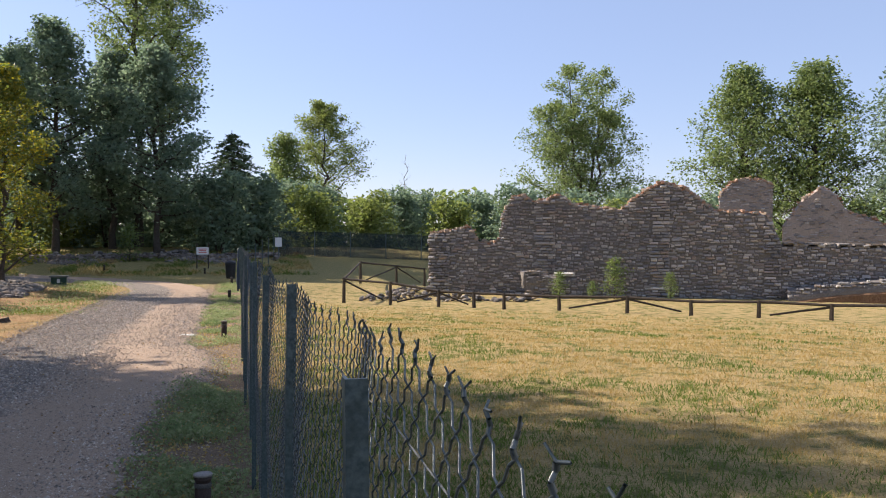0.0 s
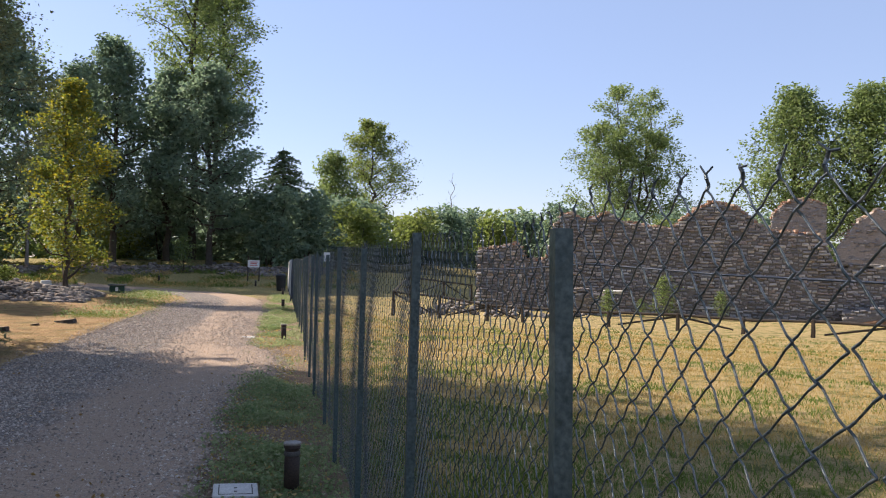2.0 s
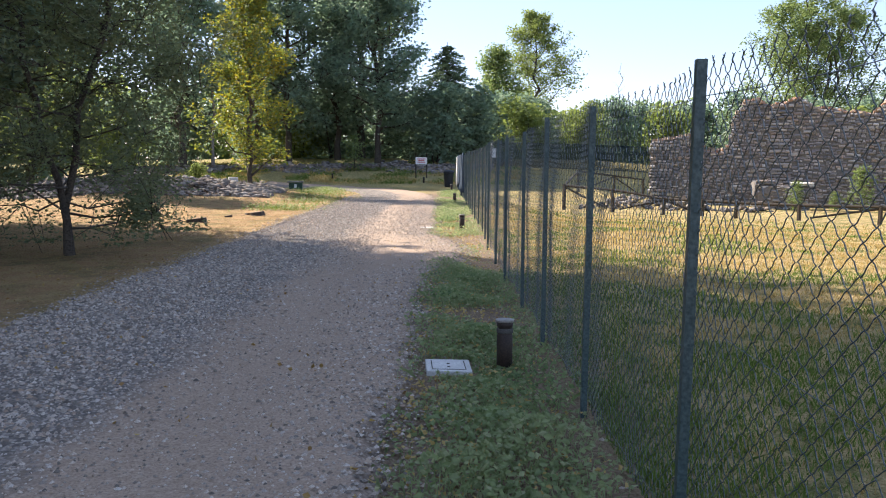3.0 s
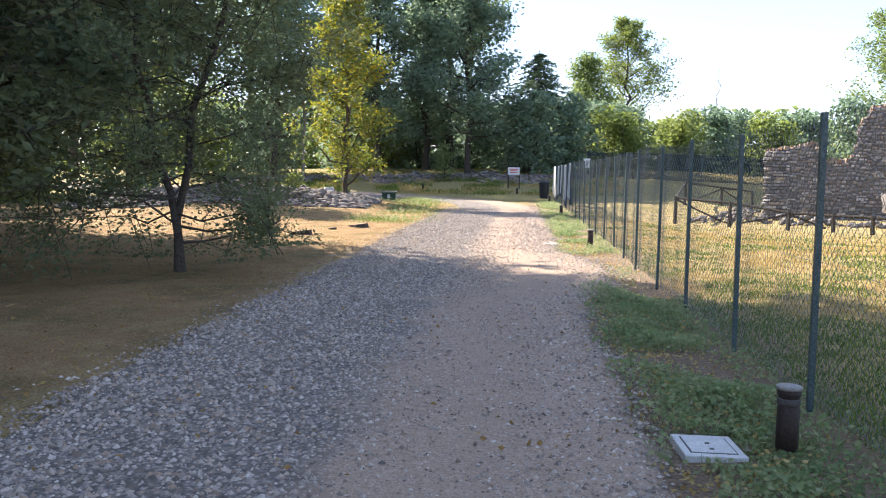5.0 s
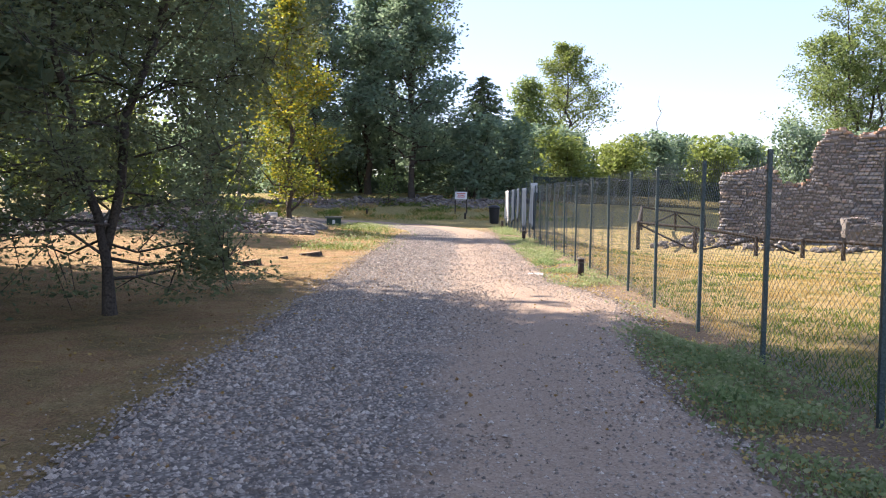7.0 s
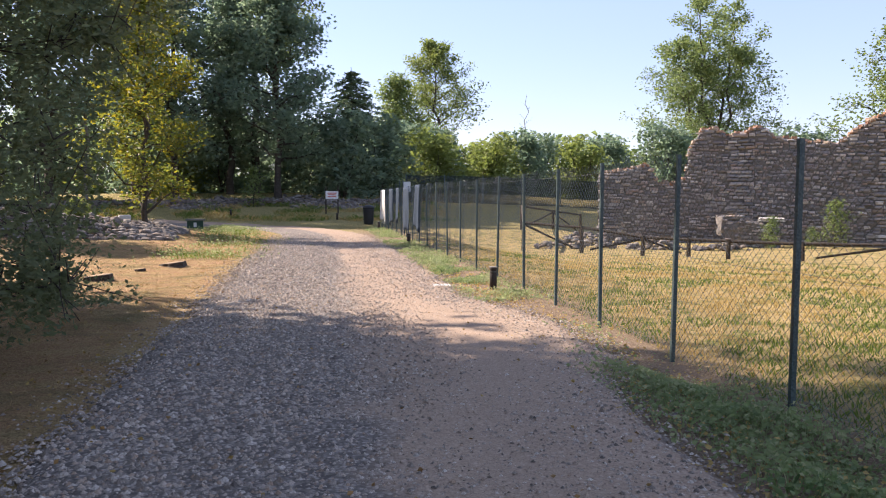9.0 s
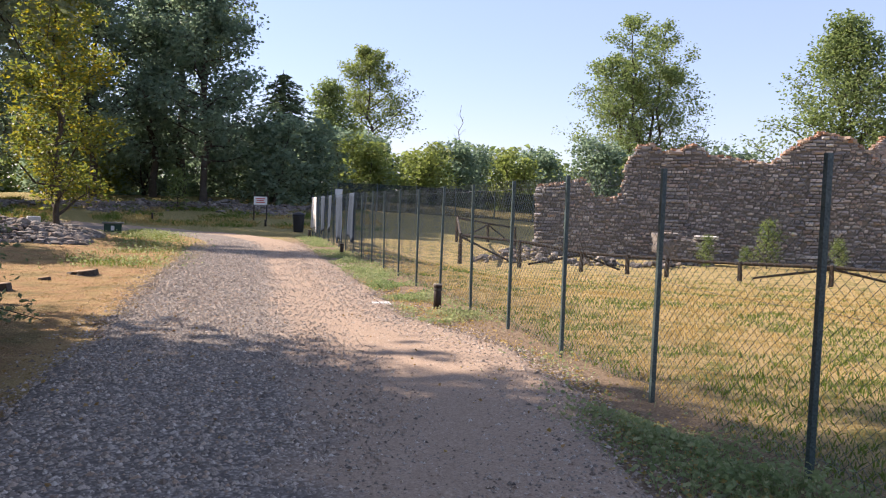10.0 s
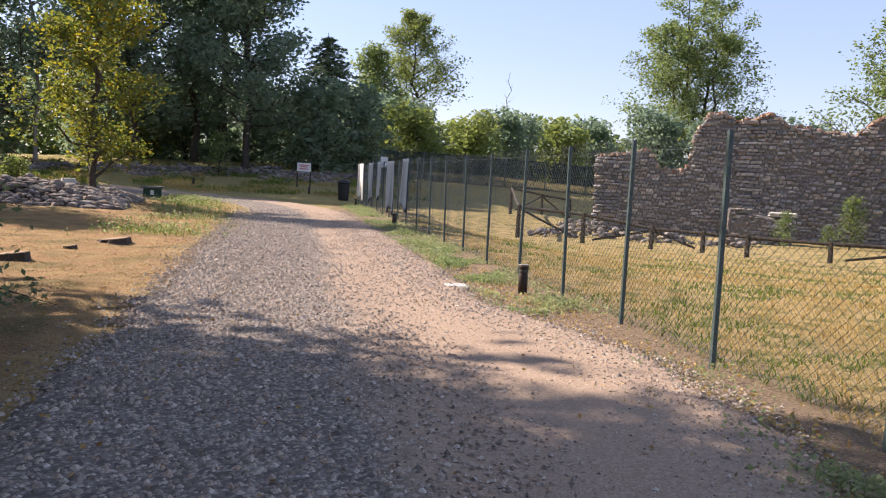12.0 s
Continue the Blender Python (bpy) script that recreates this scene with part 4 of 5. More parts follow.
def wall_stones(foot, u0, u1, crest, z0, seed, proud=0.0, avoid=(), loose=1.0, long=(0.14, 0.40), tall=(0.10, 0.19)):
    """Where the stones of a wall's face lie: (u, z, width, height, proud) in rough courses."""
    rng = random.Random(seed)
    out, z = [], z0
    while z < 6.2:
        h = rng.uniform(*tall)
        u = u0 + rng.uniform(-0.1, 0.1)
        while u < u1:
            w = rng.uniform(*long) * rng.choice((0.7, 1, 1, 1.25))
            w = min(w, u1 - u + 0.05)
            mid = u + w / 2
            zz = z + loose * (0.06 * math.sin(mid * 1.3 + z) + 0.04 * math.sin(mid * 3.1 - z * 2) + rng.uniform(-0.05, 0.05))
            if zz + h * 0.6 < crest(mid) and w > 0.06 and not any(a < mid < b for a, b in avoid) and rng.random() > 0.025:
                out.append((mid, zz + h / 2, w - 0.035, h * (rng.uniform(0.6, 1.02) if loose > 0.5 else rng.uniform(0.86, 1.0)) - 0.014, proud + rng.uniform(0.0, 0.085) * rng.choice((0.4, 1, 1))))
            u += w
        z += h
    return out


STONE = np.array([(-1, 0, -0.9), (1, 0, -0.9), (1, 0, 0.9), (-1, 0, 0.9), (-0.94, 0.6, -0.86), (0.94, 0.6, -0.86), (0.9, 0.6, 0.86), (-0.9, 0.6, 0.86),
                  (-0.58, 1, -0.45), (0.58, 1, -0.45), (0.58, 1, 0.45), (-0.58, 1, 0.45)], float)
STONE_FACES = [(0, 1, 5, 4), (1, 2, 6, 5), (2, 3, 7, 6), (3, 0, 4, 7), (4, 5, 9, 8), (5, 6, 10, 9), (6, 7, 11, 10), (7, 4, 8, 11), (8, 9, 10, 11)]


def stones_joined(name, parent, foot, spots, mat, seed, label=""):
    rng = np.random.default_rng(seed)
    s = np.array(spots)
    n = len(s)
    v = np.repeat(STONE[None], n, 0) + rng.uniform(-0.26, 0.26, (n, 12, 3)) * np.array([0.8, 0.6, 1])
    u = s[:, 0:1] + v[:, :, 0] * s[:, 2:3] / 2
    z = s[:, 1:2] + v[:, :, 2] * s[:, 3:4] / 2
    out = -0.06 + v[:, :, 1] * (0.07 + s[:, 4:5])
    P = np.stack([foot.x + WALL_WAY.x * u - WALL_IN.x * out, foot.y + WALL_WAY.y * u - WALL_IN.y * out, z], -1)
    f = (np.array(STONE_FACES)[None, :, ::-1] + 12 * np.arange(n)[:, None, None]).reshape(-1, 4)
    ob = part(name, mesh(name, P.reshape(-1, 3), f, mat), parent, label)
    return tagged(ob, kind="stuff")


def stones_apart(parent, foot, spots, seed):
    """Stones that are each an object: a few shapes, scaled to each place."""
    rng = np.random.default_rng(seed)
    kinds = []
    for _ in range(6):
        v = (STONE * np.array([1.05, 1, 1.1]) + rng.uniform(-0.14, 0.14, STONE.shape) * np.array([1, 0.4, 1])) * np.array([0.5, 1, 0.5])
        kinds.append(mesh("stone", v, [tuple(reversed(q)) for q in STONE_FACES], WALL_STONE))
    turn = Matrix((WALL_WAY, -WALL_IN, Vector((0, 0, 1)))).transposed().to_4x4()
    for i, (u, z, w, h, proud) in enumerate(spots):
        o = part("stone", kinds[i % 6], parent)
        p = foot + WALL_WAY * u + WALL_IN * 0.06
        o.matrix_local = Matrix.Translation((p.x, p.y, z)) @ turn @ Matrix.Diagonal((w, 0.07 + proud, h, 1))


def crest_rubble(parent, foot, u0, u1, crest, depth, seed, count):
    """Broken brick and stone lying along the top of a wall."""
    rng = np.random.default_rng(seed)
    u = rng.uniform(u0, u1, count)
    w = rng.uniform(-0.02, depth * 0.9, count)
    z = np.array([crest(q) for q in u]) + 0.0 + rng.normal(0, 0.035, count)
    size = rng.uniform(0.05, 0.13, count)
    base = np.array([(-1, -0.6, -0.45), (1, -0.6, -0.45), (1, 0.6, -0.45), (-1, 0.6, -0.45), (-1, -0.6, 0.45), (1, -0.6, 0.45), (1, 0.6, 0.45), (-1, 0.6, 0.45)])
    quad = np.array([(0, 3, 2, 1), (4, 5, 6, 7), (0, 1, 5, 4), (1, 2, 6, 5), (2, 3, 7, 6), (3, 0, 4, 7)])
    v = base[None] * (1 + rng.uniform(-0.25, 0.25, (count, 8, 3))) * size[:, None, None]
    a = rng.uniform(0, 6.28, count)[:, None]
    x, y = v[:, :, 0] * np.cos(a) - v[:, :, 1] * np.sin(a), v[:, :, 0] * np.sin(a) + v[:, :, 1] * np.cos(a)
    P = np.stack([foot.x + WALL_WAY.x * u[:, None] + WALL_IN.x * w[:, None] + x, foot.y + WALL_WAY.y * u[:, None] + WALL_IN.y * w[:, None] + y, z[:, None] + v[:, :, 2]], -1)
    f = (quad[None] + 8 * np.arange(count)[:, None, None]).reshape(-1, 4)
    tagged(part("crest_stones", mesh("crest_stones", P.reshape(-1, 3), f, BRICKISH), parent, "broken reddish brick along the top"), kind="stuff")


PILASTERS = ((-0.05, 1.15), (5.95, 7.0), (11.95, 12.85), (17.35, 18.1))


def build_ruin():
    w = thing("ruin_wall", pose(0, 0, 0), "long ruined wall of coursed grey-brown rubble stone with pilasters", "ruined wall", kind="structure")
    wall_core("core", w, WALL_FOOT, -0.05, 27, crest_main, -1.4, 0.75, MORTAR)
    stones_joined("wall_stones", w, WALL_FOOT, wall_stones(WALL_FOOT, 0, 27, crest_main, -0.8, 1, avoid=PILASTERS), WALL_STONES, 1)
    apart = []
    for k, (a, b) in enumerate(PILASTERS):
        s = wall_stones(WALL_FOOT, a, b, lambda u: crest_main(u) - 0.1, -0.8, 20 + k, 0.055, loose=0.25, long=(0.25, 0.6), tall=(0.12, 0.2))
        if k in (1, 2):
            apart += s
        else:
            stones_joined("pilaster_stones", w, WALL_FOOT, s, WALL_STONES, 30 + k)
    stones_apart(w, WALL_FOOT, apart[:300], 5)
    crest_rubble(w, WALL_FOOT, 0, 18, crest_main, 0.7, 3, 520)
    crest_rubble(w, WALL_FOOT, 11, 14, crest_main, 0.7, 6, 160)
    # coping of the lower stretch
    rng = random.Random(12)
    u = 18.2
    cop = [mesh("coping_stone", STONE * np.array([0.5, 0.5, 0.5]) * (1 + np.random.default_rng(k).uniform(-0.1, 0.1, (12, 3))), [tuple(reversed(q)) for q in STONE_FACES] + [(0, 1, 2, 3)], ROCK) for k in range(4)]
    turn = Matrix((WALL_WAY, -WALL_IN, Vector((0, 0, 1)))).transposed().to_4x4()
    while u < 26.5:
        ln = rng.uniform(0.4, 0.8)
        p = WALL_FOOT + WALL_WAY * (u + ln / 2) + WALL_IN * 0.55
        o = part("coping_stone", rng.choice(cop), w)
        o.matrix_local = Matrix.Translation((p.x, p.y, crest_main(u + ln / 2) + 0.04)) @ turn @ Matrix.Diagonal((ln, 1.3, 0.13, 1))
        u += ln
    back = WALL_FOOT + WALL_IN * 7
    for nm, a, b, crest, seed, label in (("ruin_gable", 15.2, 18.2, crest_gable, 40, "fragment of a ruined rounded gable wall of small stones"), ("ruin_side_wall", 18.75, 27, crest_side, 41, "peaked remnant of a ruined plastered stone wall")):
        g = thing(nm, pose(0, 0, 0), label, "ruined wall", kind="structure")
        wall_core("core", g, back, a, b, crest, -1.0, 0.6, PLASTER)
        s = wall_stones(back, a, b, crest, 0.0, seed, -0.03, long=(0.12, 0.35), tall=(0.07, 0.13))
        rr = random.Random(seed)
        s = [q for q in s if rr.random() < (0.75 if nm == "ruin_gable" else 0.4)]
        stones_joined("wall_stones", g, back, s, WALL_STONES, seed)
        crest_rubble(g, back, a, b, crest, 0.5, seed, 110)
    # vaulted stub at the foot of the wall
    v = thing("ruin_vault", pose(0, 0, 0), "low broken vault with a brown earth filling", "ruin", kind="structure")
    verts, faces, n = [], [], 24
    for i in range(n + 1):
        t = i / n
        u = 18.4 + 7.5 * t
        h = 0.95 * math.sin(math.pi * (0.12 + 0.5 * t)) - 0.75
        for out, z in ((-0.9, h - 1.2), (-0.9, h), (-0.75, h + 0.33), (-0.1, h + 0.42)):
            p = WALL_FOOT + WALL_WAY * u + WALL_IN * out
            verts.append((p.x, p.y, z + 0.05 * noise.noise((u * 3, z * 3, 0))))
    for i in range(n):
        for k in range(3):
            a = i * 4 + k
            faces.append((a, a + 4, a + 5, a + 1))
    part("shell", mesh("shell", verts, faces, MORTAR), v)
    rise = lambda u: 0.95 * math.sin(math.pi * (0.12 + 0.5 * (u - 18.4) / 7.5)) - 0.75
    face = WALL_FOOT - WALL_IN * 0.82
    ring = [q for q in wall_stones(face, 18.4, 25.9, lambda u: rise(u) + 0.42, -0.6, 61, 0.02) if q[1] > rise(q[0]) + 0.02]
    stones_joined("vault_stones", v, face, ring, WALL_STONES, 62)
    verts = []
    for i in range(n + 1):
        t = i / n
        u = 18.6 + 7.3 * t
        h = 0.95 * math.sin(math.pi * (0.12 + 0.5 * t)) - 0.82
        for out, z in ((-1.05, -1.3), (-0.98, h - 0.15), (-0.85, h - 0.02)):
            p = WALL_FOOT + WALL_WAY * u + WALL_IN * out
            verts.append((p.x, p.y, z + 0.04 * noise.noise((u * 4, z * 4, 3))))
    faces = [(i * 3 + k, i * 3 + 3 + k, i * 3 + 4 + k, i * 3 + 1 + k) for i in range(n) for k in range(2)]
    part("earth_filling", mesh("earth_filling", verts, faces, speckled("brown_earth", (0.12, 0.065, 0.035), (0.27, 0.16, 0.09), 3, 0.95, 0.7)), v, "brown earth filling")
    # broken block standing before the wall
    b = thing("ruin_block", pose(0, 0, 0), "broken masonry block with a pale flat slab on top", "ruin")
    for nm, c, size, mat, turn_, lab in (("masonry", (15.1, 33.6, -0.15), (2.1, 0.75, 1.3), MORTAR, -27, ""), ("masonry", (14.3, 34.1, 0.36), (0.75, 0.7, 0.85), MORTAR, -10, ""), ("slab", (15.8, 33.2, 0.66), (0.95, 0.7, 0.16), CONCRETE, -27, "pale flat slab")):
        bm = bmesh.new()
        bmesh.ops.create_cube(bm, size=1)
        bmesh.ops.subdivide_edges(bm, edges=bm.edges[:], cuts=5, use_grid_fill=True)
        for q in bm.verts:
            d = noise.noise_vector(q.co * 3 + Vector(c)) * 0.16 + noise.noise_vector(q.co * 9 + Vector(c)) * 0.06
            q.co += d
        bmesh.ops.transform(bm, matrix=pose(*c, 0, 0, turn_) @ Matrix.Diagonal((*size, 1)), verts=bm.verts)
        part(nm, bm_mesh(nm, bm, mat), b, lab)
    face = WALL_FOOT - WALL_IN * 2.44
    lump = wall_stones(face, 6.0, 8.2, lambda u: 0.42 + 0.5 * math.exp(-((u - 6.5) / 0.55) ** 2), -0.7, 71, 0.03)
    stones_joined("block_stones", b, face, lump, WALL_STONES, 72)
    rubble("foundation_rubble", "low foundation walls of loose stones inside the railing", [(7.2, 33.6, 1.8, 1.0, 70, 0.4), (10.2, 32.2, 1.3, 0.6, 60, 0.45), (12.6, 31.4, 1.2, 0.6, 40, 0.35), (9.0, 36.0, 1.6, 1.0, 60, 0.35)], 4, 0.16, 0.42)


# ---- wooden railing ----
RAIL_FOOT, RAIL_WAY = Vector((4.5, 31.55, 0)), Vector((0.79, -0.61, 0)).normalized()


def pole(p, q, r, seed):
    """A rough round pole, a little crooked."""
    rng = random.Random(seed)
    p, q = Vector(p), Vector(q)
    seg, prev, k = [], p, 4
    for i in range(1, k + 1):
        nxt = p.lerp(q, i / k) + (Vector((rng.uniform(-1, 1), rng.uniform(-1, 1), rng.uniform(-1, 1))) * 0.012 if i < k else Vector())
        seg.append((np.array(prev), np.array(nxt), r * (1 - 0.05 * (i - 1)), r * (1 - 0.05 * i)))
        prev = nxt
    v, f = tubes(seg, 7)
    v, f = v.tolist(), [tuple(q) for q in f.tolist()]
    f += [tuple(range(7)), tuple(reversed(range(len(v) - 7, len(v))))]
    return mesh("pole", v, f, RAILWOOD)


def rail_run(t, posts, seed, brace):
    """Posts, a top rail and braces, bay by bay. posts: (x, y, height)."""
    tops = []
    for i, (x, y, h) in enumerate(posts):
        z = gz(x, y)
        tops.append(Vector((x, y, z + h)))
        part("post", pole((x, y, z - 0.2), (x, y, z + h + 0.06), 0.085, seed + i), t)
    for i, (a, b) in enumerate(zip(tops, tops[1:])):
        part("rail", pole(a, b, 0.06, seed + 50 + i), t)
        fa, fb = Vector((a.x, a.y, gz(a.x, a.y) + 0.08)), Vector((b.x, b.y, gz(b.x, b.y) + 0.08))
        if brace[i % len(brace)] == 1:
            part("brace", pole(a - Vector((0, 0, 0.06)), a.lerp(fb, 0.85) - Vector((0, 0, 0.03)), 0.045, seed + 80 + i), t)
        elif brace[i % len(brace)] == 2:
            part("brace", pole(b - Vector((0, 0, 0.06)), b.lerp(fa, 0.85) - Vector((0, 0, 0.03)), 0.045, seed + 80 + i), t)


def build_railing():
    t = thing("wooden_railing", pose(0, 0, 0), "dark weathered round-pole railing with diagonal braces before the ruin", "railing")
    posts = []
    for s, h in zip((0, 2.35, 4.66, 6.27, 7.61, 9.94, 12.66, 15.06, 17.44, 19.84, 22.2, 24.6, 27), (1.08, 0.95, 0.66, 0.62, 0.62, 0.58, 0.6, 0.52, 0.58, 0.52, 0.6, 0.6, 0.6)):
        p = RAIL_FOOT + RAIL_WAY * s
        posts.append((p.x, p.y, h))
    rail_run(t, posts, 100, (1, 2, 1, 0, 0, 2, 1, 0, 2, 0))
    rail_run(t, [(4.5, 31.55, 1.08), (6.4, 39.4, 1.15), (9.2, 43.6, 1.1), (11.4, 45.6, 1.1)], 300, (0, 2, 1))


def build_far_fence():
    """The net fence that closes the meadow at the back."""
    t = thing("net_fence", pose(0, 0, 0), "dark green net fence on thin posts before the bushes", "fence")
    m, tree_, p = material("green_net", 0.9, 0.0, 0.1)
    p.inputs["Base Color"].default_value = (0.035, 0.05, 0.06, 1)
    clear = tree_.nodes.new("ShaderNodeBsdfTransparent")
    w = noise_of(tree_, own_place(tree_), 1.2, 3)
    mix = tree_.nodes.new("ShaderNodeMixShader")
    tree_.links.new(ramp(tree_, w, [(0.3, (0.45, 0.45, 0.45)), (0.7, (0.7, 0.7, 0.7))]), mix.inputs[0])
    tree_.links.new(p.outputs[0], mix.inputs[1])
    tree_.links.new(clear.outputs[0], mix.inputs[2])
    tree_.links.new(mix.outputs[0], tree_.nodes["Material Output"].inputs["Surface"])
    line = [Vector((0.0, 44.0, 0)).lerp(Vector((3.0, 60.0, 0)), k / 6) for k in range(7)] + [Vector((3.0, 60.0, 0)).lerp(Vector((33, 54, 0)), k / 11) for k in range(1, 12)]
    bm = bmesh.new()
    box_bm(bm, (-0.03, -0.03, -0.2), (0.03, 0.03, 2.05), 0.005)
    post = bm_mesh("post", bm, PAINT)
    for a in line:
        part("post", post, t).matrix_local = pose(a.x, a.y, gz(a.x, a.y))
    for a, b in zip(line[6:], line[7:]):
        za, zb = gz(a.x, a.y), gz(b.x, b.y)
        side = (b - a).normalized().cross(Vector((0, 0, 1))) * 0.006
        v = []
        for s in (-side, side):
            v += [tuple(a + s + Vector((0, 0, za))), tuple(b + s + Vector((0, 0, zb))), tuple(b + s + Vector((0, 0, zb + 1.95))), tuple(a + s + Vector((0, 0, za + 1.95)))]
        f = [(0, 1, 2, 3), (7, 6, 5, 4), (0, 4, 5, 1), (3, 2, 6, 7), (1, 5, 6, 2), (0, 3, 7, 4)]
        part("net", mesh("net", v, f, m), t)
    s = thing("small_notice", pose(2.9, 58.5, gz(2.9, 58.5)), "small white notice fixed to the far fence", "sign")
    bm = bmesh.new()
    box_bm(bm, (-0.25, -0.02, 0.9), (0.25, 0.02, 1.6), 0.005)
    board = part("board", bm_mesh("board", bm, WHITE), s)
    bm = bmesh.new()
    box_bm(bm, (-0.03, 0.02, -0.2), (0.03, 0.05, 1.6), 0.005)
    part("post", bm_mesh("post", bm, PAINT), s)


# ---- grass, weeds and fallen leaves ----
def blades(name, x, y, height, width, rng, mat, label, category, lean=0.5):
    n = len(x)
    z = ground_z(x, y)
    a = rng.uniform(0, 2 * np.pi, n)
    side = np.stack([np.cos(a), np.sin(a), np.zeros(n)], -1) * width[:, None] / 2
    tip = np.stack([rng.normal(0, lean, n) * height, rng.normal(0, lean, n) * height, height], -1)
    p = np.stack([x, y, z - 0.004], -1)
    mid = p + tip * np.array([0.35, 0.35, 0.6])
    v = np.stack([p - side, p + side, mid + side * 0.7, p + tip, mid - side * 0.7], axis=1).reshape(-1, 3)
    f = np.arange(5 * n).reshape(-1, 5)
    return tagged(new(name, mesh(name, v, f, mat)), label, category, kind="stuff")


def patchy(x, y, scale, seed):
    return np.array([noise.noise((a * scale, b * scale, seed)) for a, b in zip(x, y)])


def leaf_patch(name, x, y, z, size, rng, mat, label, category):
    v, f = cards(np.stack([x, y, z], -1), size, rng, 0.35, 0.7)
    return tagged(new(name, mesh(name, v, f, mat)), label, category, kind="stuff")


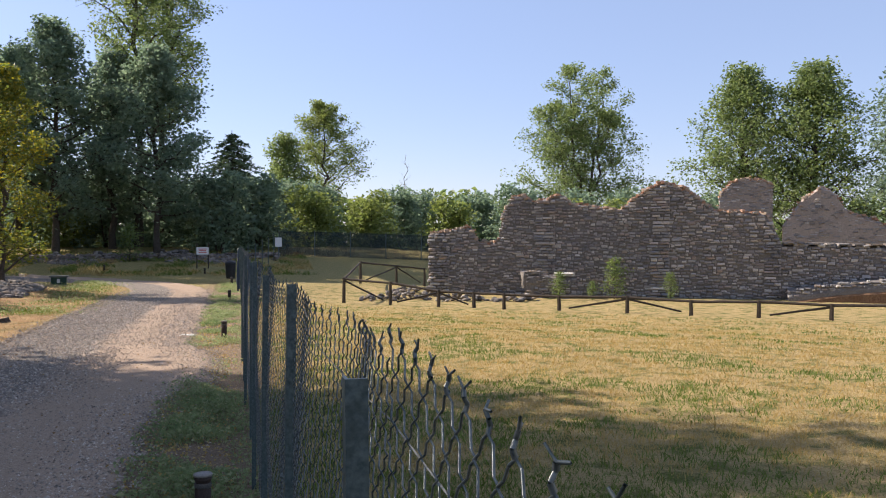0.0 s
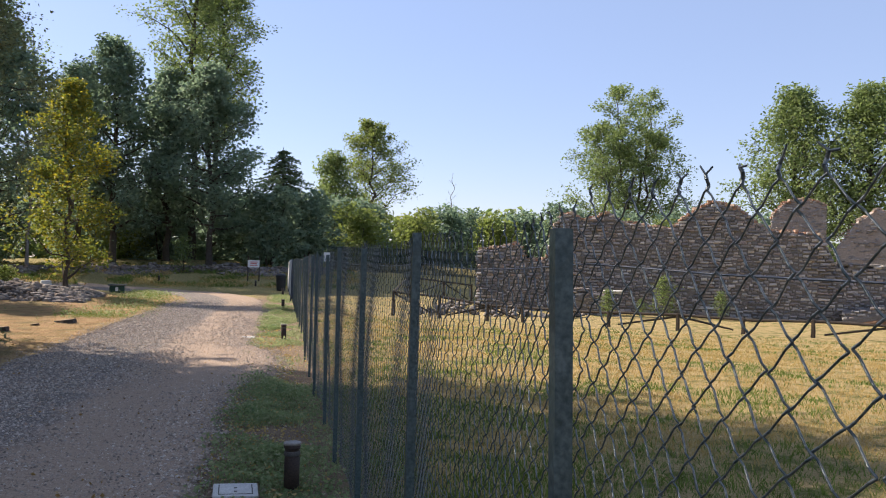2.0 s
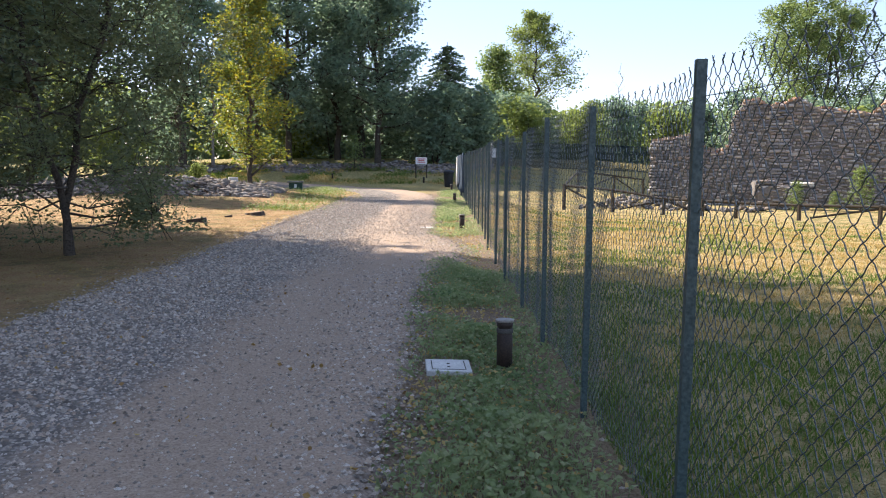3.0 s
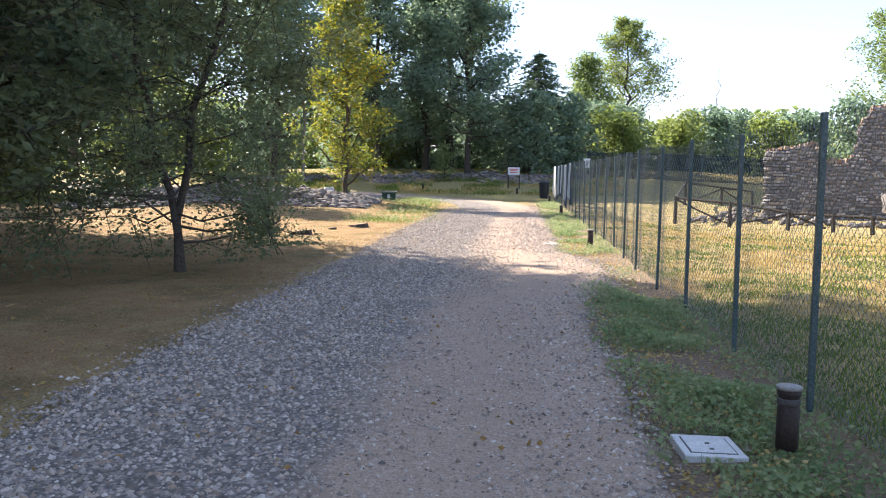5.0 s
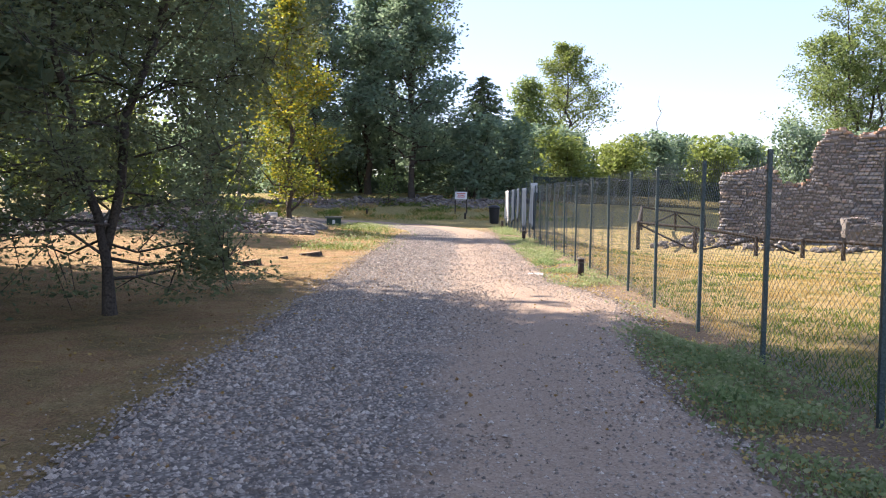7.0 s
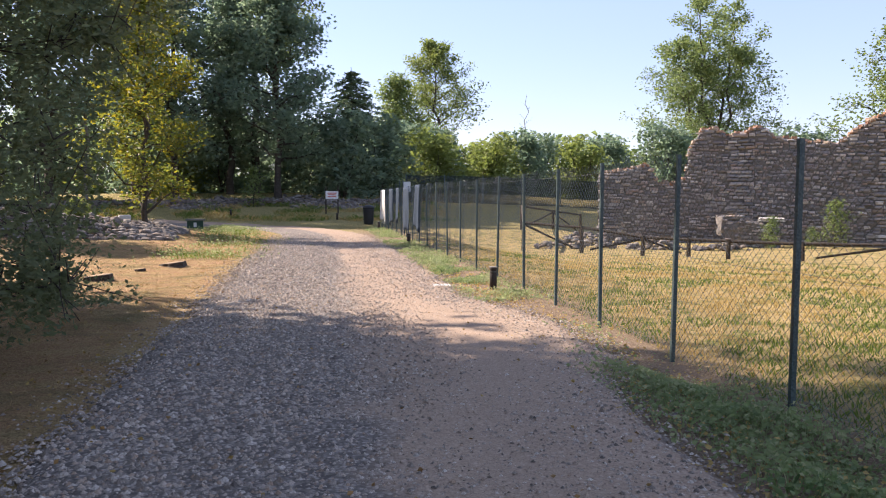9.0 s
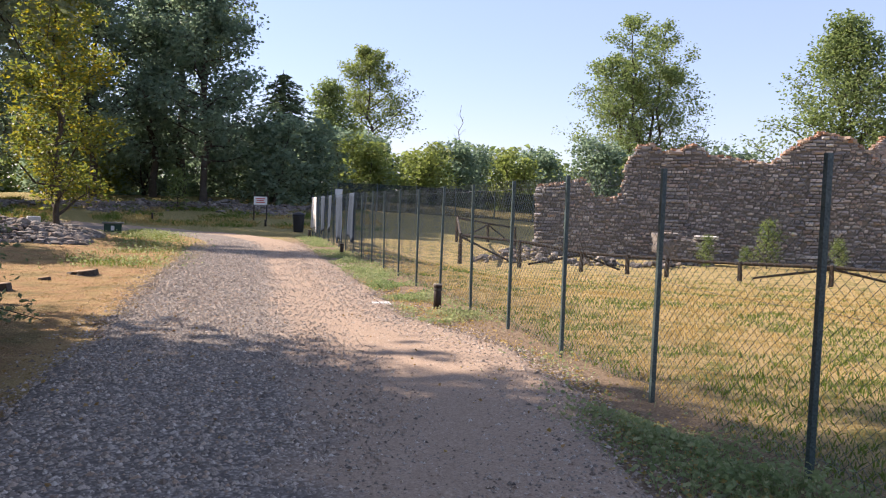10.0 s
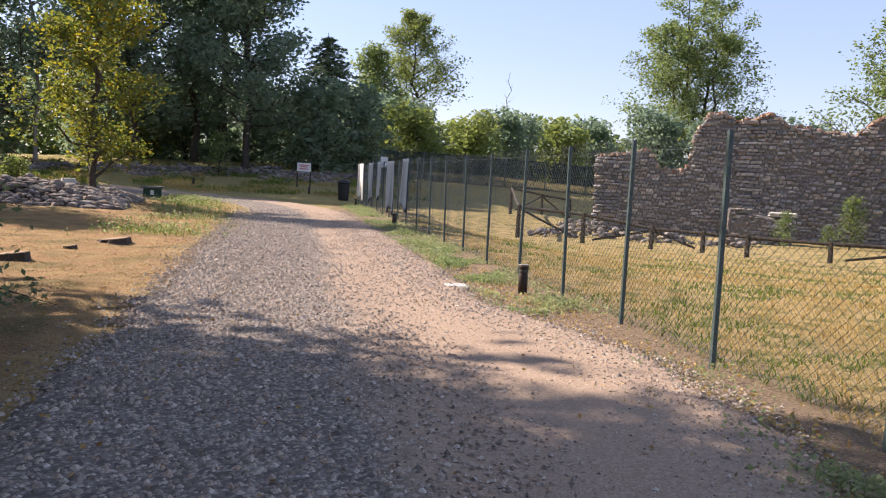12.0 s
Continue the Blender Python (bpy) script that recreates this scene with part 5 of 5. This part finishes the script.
def build_growth():
    rng = np.random.default_rng(77)
    # meadow inside the fence
    n = 115000
    d = 34 * rng.beta(1.0, 1.7, n)
    a = rng.uniform(-0.15, 1.25, n)
    x, y = 0.15 + d * np.sin(a) * 0.95, -5.5 + d * np.cos(a) * 1.15 + rng.uniform(0, 6, n)
    keep = (x > 0.08) & (0.61 * x + 0.79 * y < 27.0)
    x, y, d = x[keep], y[keep], d[keep]
    g = patchy(x, y, 0.55, 2.0) + 0.5 * patchy(x, y, 1.7, 5.0) + rng.normal(0, 0.12, len(x)) + 0.5 * np.exp(-x / 1.6) * (0.4 + smooth(14, 2, y)) + 0.35 * np.exp(-x / 4) * smooth(9, 3, y)
    h = rng.uniform(0.03, 0.075, len(x))
    green = g > 0.2
    w = 0.006 + 0.0007 * d
    blades("dry_grass", x[~green], y[~green], h[~green] * 0.9, w[~green], rng, STRAW, "short dry yellow grass of the meadow", "grass")
    blades("green_grass", x[green], y[green], h[green] * 1.05, w[green], rng, BLADE, "tufts of green grass in the dry meadow", "grass")
    # verge between path and fence
    n = 82000
    y = -6 + 50 * rng.beta(1.0, 1.7, n)
    x = -0.55 + rng.normal(0, 0.3, n)
    g = patchy(x, y, 0.9, 9.0)
    keep = (x > -1.25) & (x < 0.6) & (g > -0.06 + 0.3 * (rng.uniform(size=n) - 0.5) - 0.2 * (y < 7)) & ~((y > 7.6) & (y < 12.4) & (rng.uniform(size=n) < 0.9))
    keep &= ~((np.abs(x + 0.84) < 0.2) & (np.abs(y - 1.2) < 0.24)) & ~((np.abs(x + 1.3) < 0.2) & (np.abs(y - 14.6) < 0.22))
    x, y = x[keep], y[keep]
    tall = np.clip(patchy(x, y, 1.6, 4.0) + 0.5, 0.15, 1)
    k = rng.uniform(size=len(x)) < 0.45
    blades("verge_grass", x[k], y[k], rng.uniform(0.04, 0.15, k.sum()) * tall[k] + 0.02, np.full(k.sum(), 0.007), rng, LEAF_WEED, "green grass of the verge under the fence", "grass", 0.6)
    z = ground_z(x[~k], y[~k]) + rng.uniform(0.01, 0.17, (~k).sum()) * tall[~k]
    leaf_patch("verge_weeds", x[~k], y[~k], z, 0.042, rng, LEAF_WEED, "low broad-leaved weeds of the verge", "weeds")
    n = 5200
    y = -5 + 24 * rng.beta(1.0, 1.4, n)
    x = -0.75 + rng.normal(0, 0.38, n)
    keep = (x > -1.5) & (x < 0.3) & ~((np.abs(x + 0.84) < 0.24) & (np.abs(y - 1.2) < 0.28))
    x, y = x[keep], y[keep]
    leaf_patch("verge_litter", x, y, ground_z(x, y) + rng.uniform(0.012, 0.05, len(x)), 0.034, rng, STRAW, "pale dry leaf litter among the weeds of the verge", "leaves")
    # dry ground beside the path
    n = 38000
    y = -3 + 42 * rng.beta(1.0, 1.4, n)
    x = -5.0 - 11 * rng.beta(1.0, 1.6, n)
    blades("straw_litter", x, y, rng.uniform(0.012, 0.045, n), np.full(n, 0.005), rng, LITTER, "flattened straw-dry grass beside the path", "grass", 1.6)
    n = 9000
    y = rng.uniform(21, 44, n)
    x = -6.3 + rng.normal(0, 0.75, n) - 0.10 * np.maximum(0, y - 30)
    g = patchy(x, y, 0.7, 3.0)
    keep = g > -0.1
    x, y = x[keep], y[keep]
    k = rng.uniform(size=len(x)) < 0.6
    blades("bank_grass", x[k], y[k], rng.uniform(0.04, 0.17, k.sum()), np.full(k.sum(), 0.012), rng, BLADE, "fresh green grass at the bend of the path", "grass", 0.6)
    leaf_patch("bank_weeds", x[~k], y[~k], ground_z(x[~k], y[~k]) + rng.uniform(0.02, 0.16, (~k).sum()), 0.06, rng, LEAF_WEED, "fresh green weeds at the bend of the path", "weeds")
    # rough grass before the wood
    n = 26000
    x, y = rng.uniform(-24, 5, n), rng.uniform(49, 62, n)
    keep = patchy(x, y, 0.35, 8.0) > -0.12
    x, y = x[keep], y[keep]
    k = patchy(x, y, 0.6, 12.0) + rng.normal(0, 0.15, len(x)) > 0.05
    blades("rough_grass", x[k], y[k], rng.uniform(0.08, 0.32, k.sum()), np.full(k.sum(), 0.035), rng, BLADE, "rough green grass before the wood", "grass", 0.7)
    blades("rough_straw", x[~k], y[~k], rng.uniform(0.06, 0.25, (~k).sum()), np.full((~k).sum(), 0.03), rng, STRAW, "rough dry grass before the wood", "grass", 0.8)
    # fallen leaves
    n = 1500
    y = -4 + 20 * rng.beta(1.0, 1.5, n)
    x = np.where(rng.uniform(size=n) < 0.7, -5.6 + rng.normal(0, 1.4, n), -0.9 + rng.normal(0, 0.5, n))
    x = np.where(x > -0.1, -0.4, x)
    x = np.where((np.abs(y - 1.2) < 0.35) & (x > -1.2), x - 1.0, x)
    leaf_patch("leaf_litter", x, y, ground_z(x, y) + np.where((x > -5) & (x < -1.3), 0.06, 0.025), 0.038, rng, FALLEN, "scattered fallen yellow and brown leaves", "leaves")


build_ground()
build_road()
build_fence()
build_railing()
build_far_fence()
build_path_things()
build_ruin()
build_trees()
build_far_woods()
build_gravel()
build_growth()
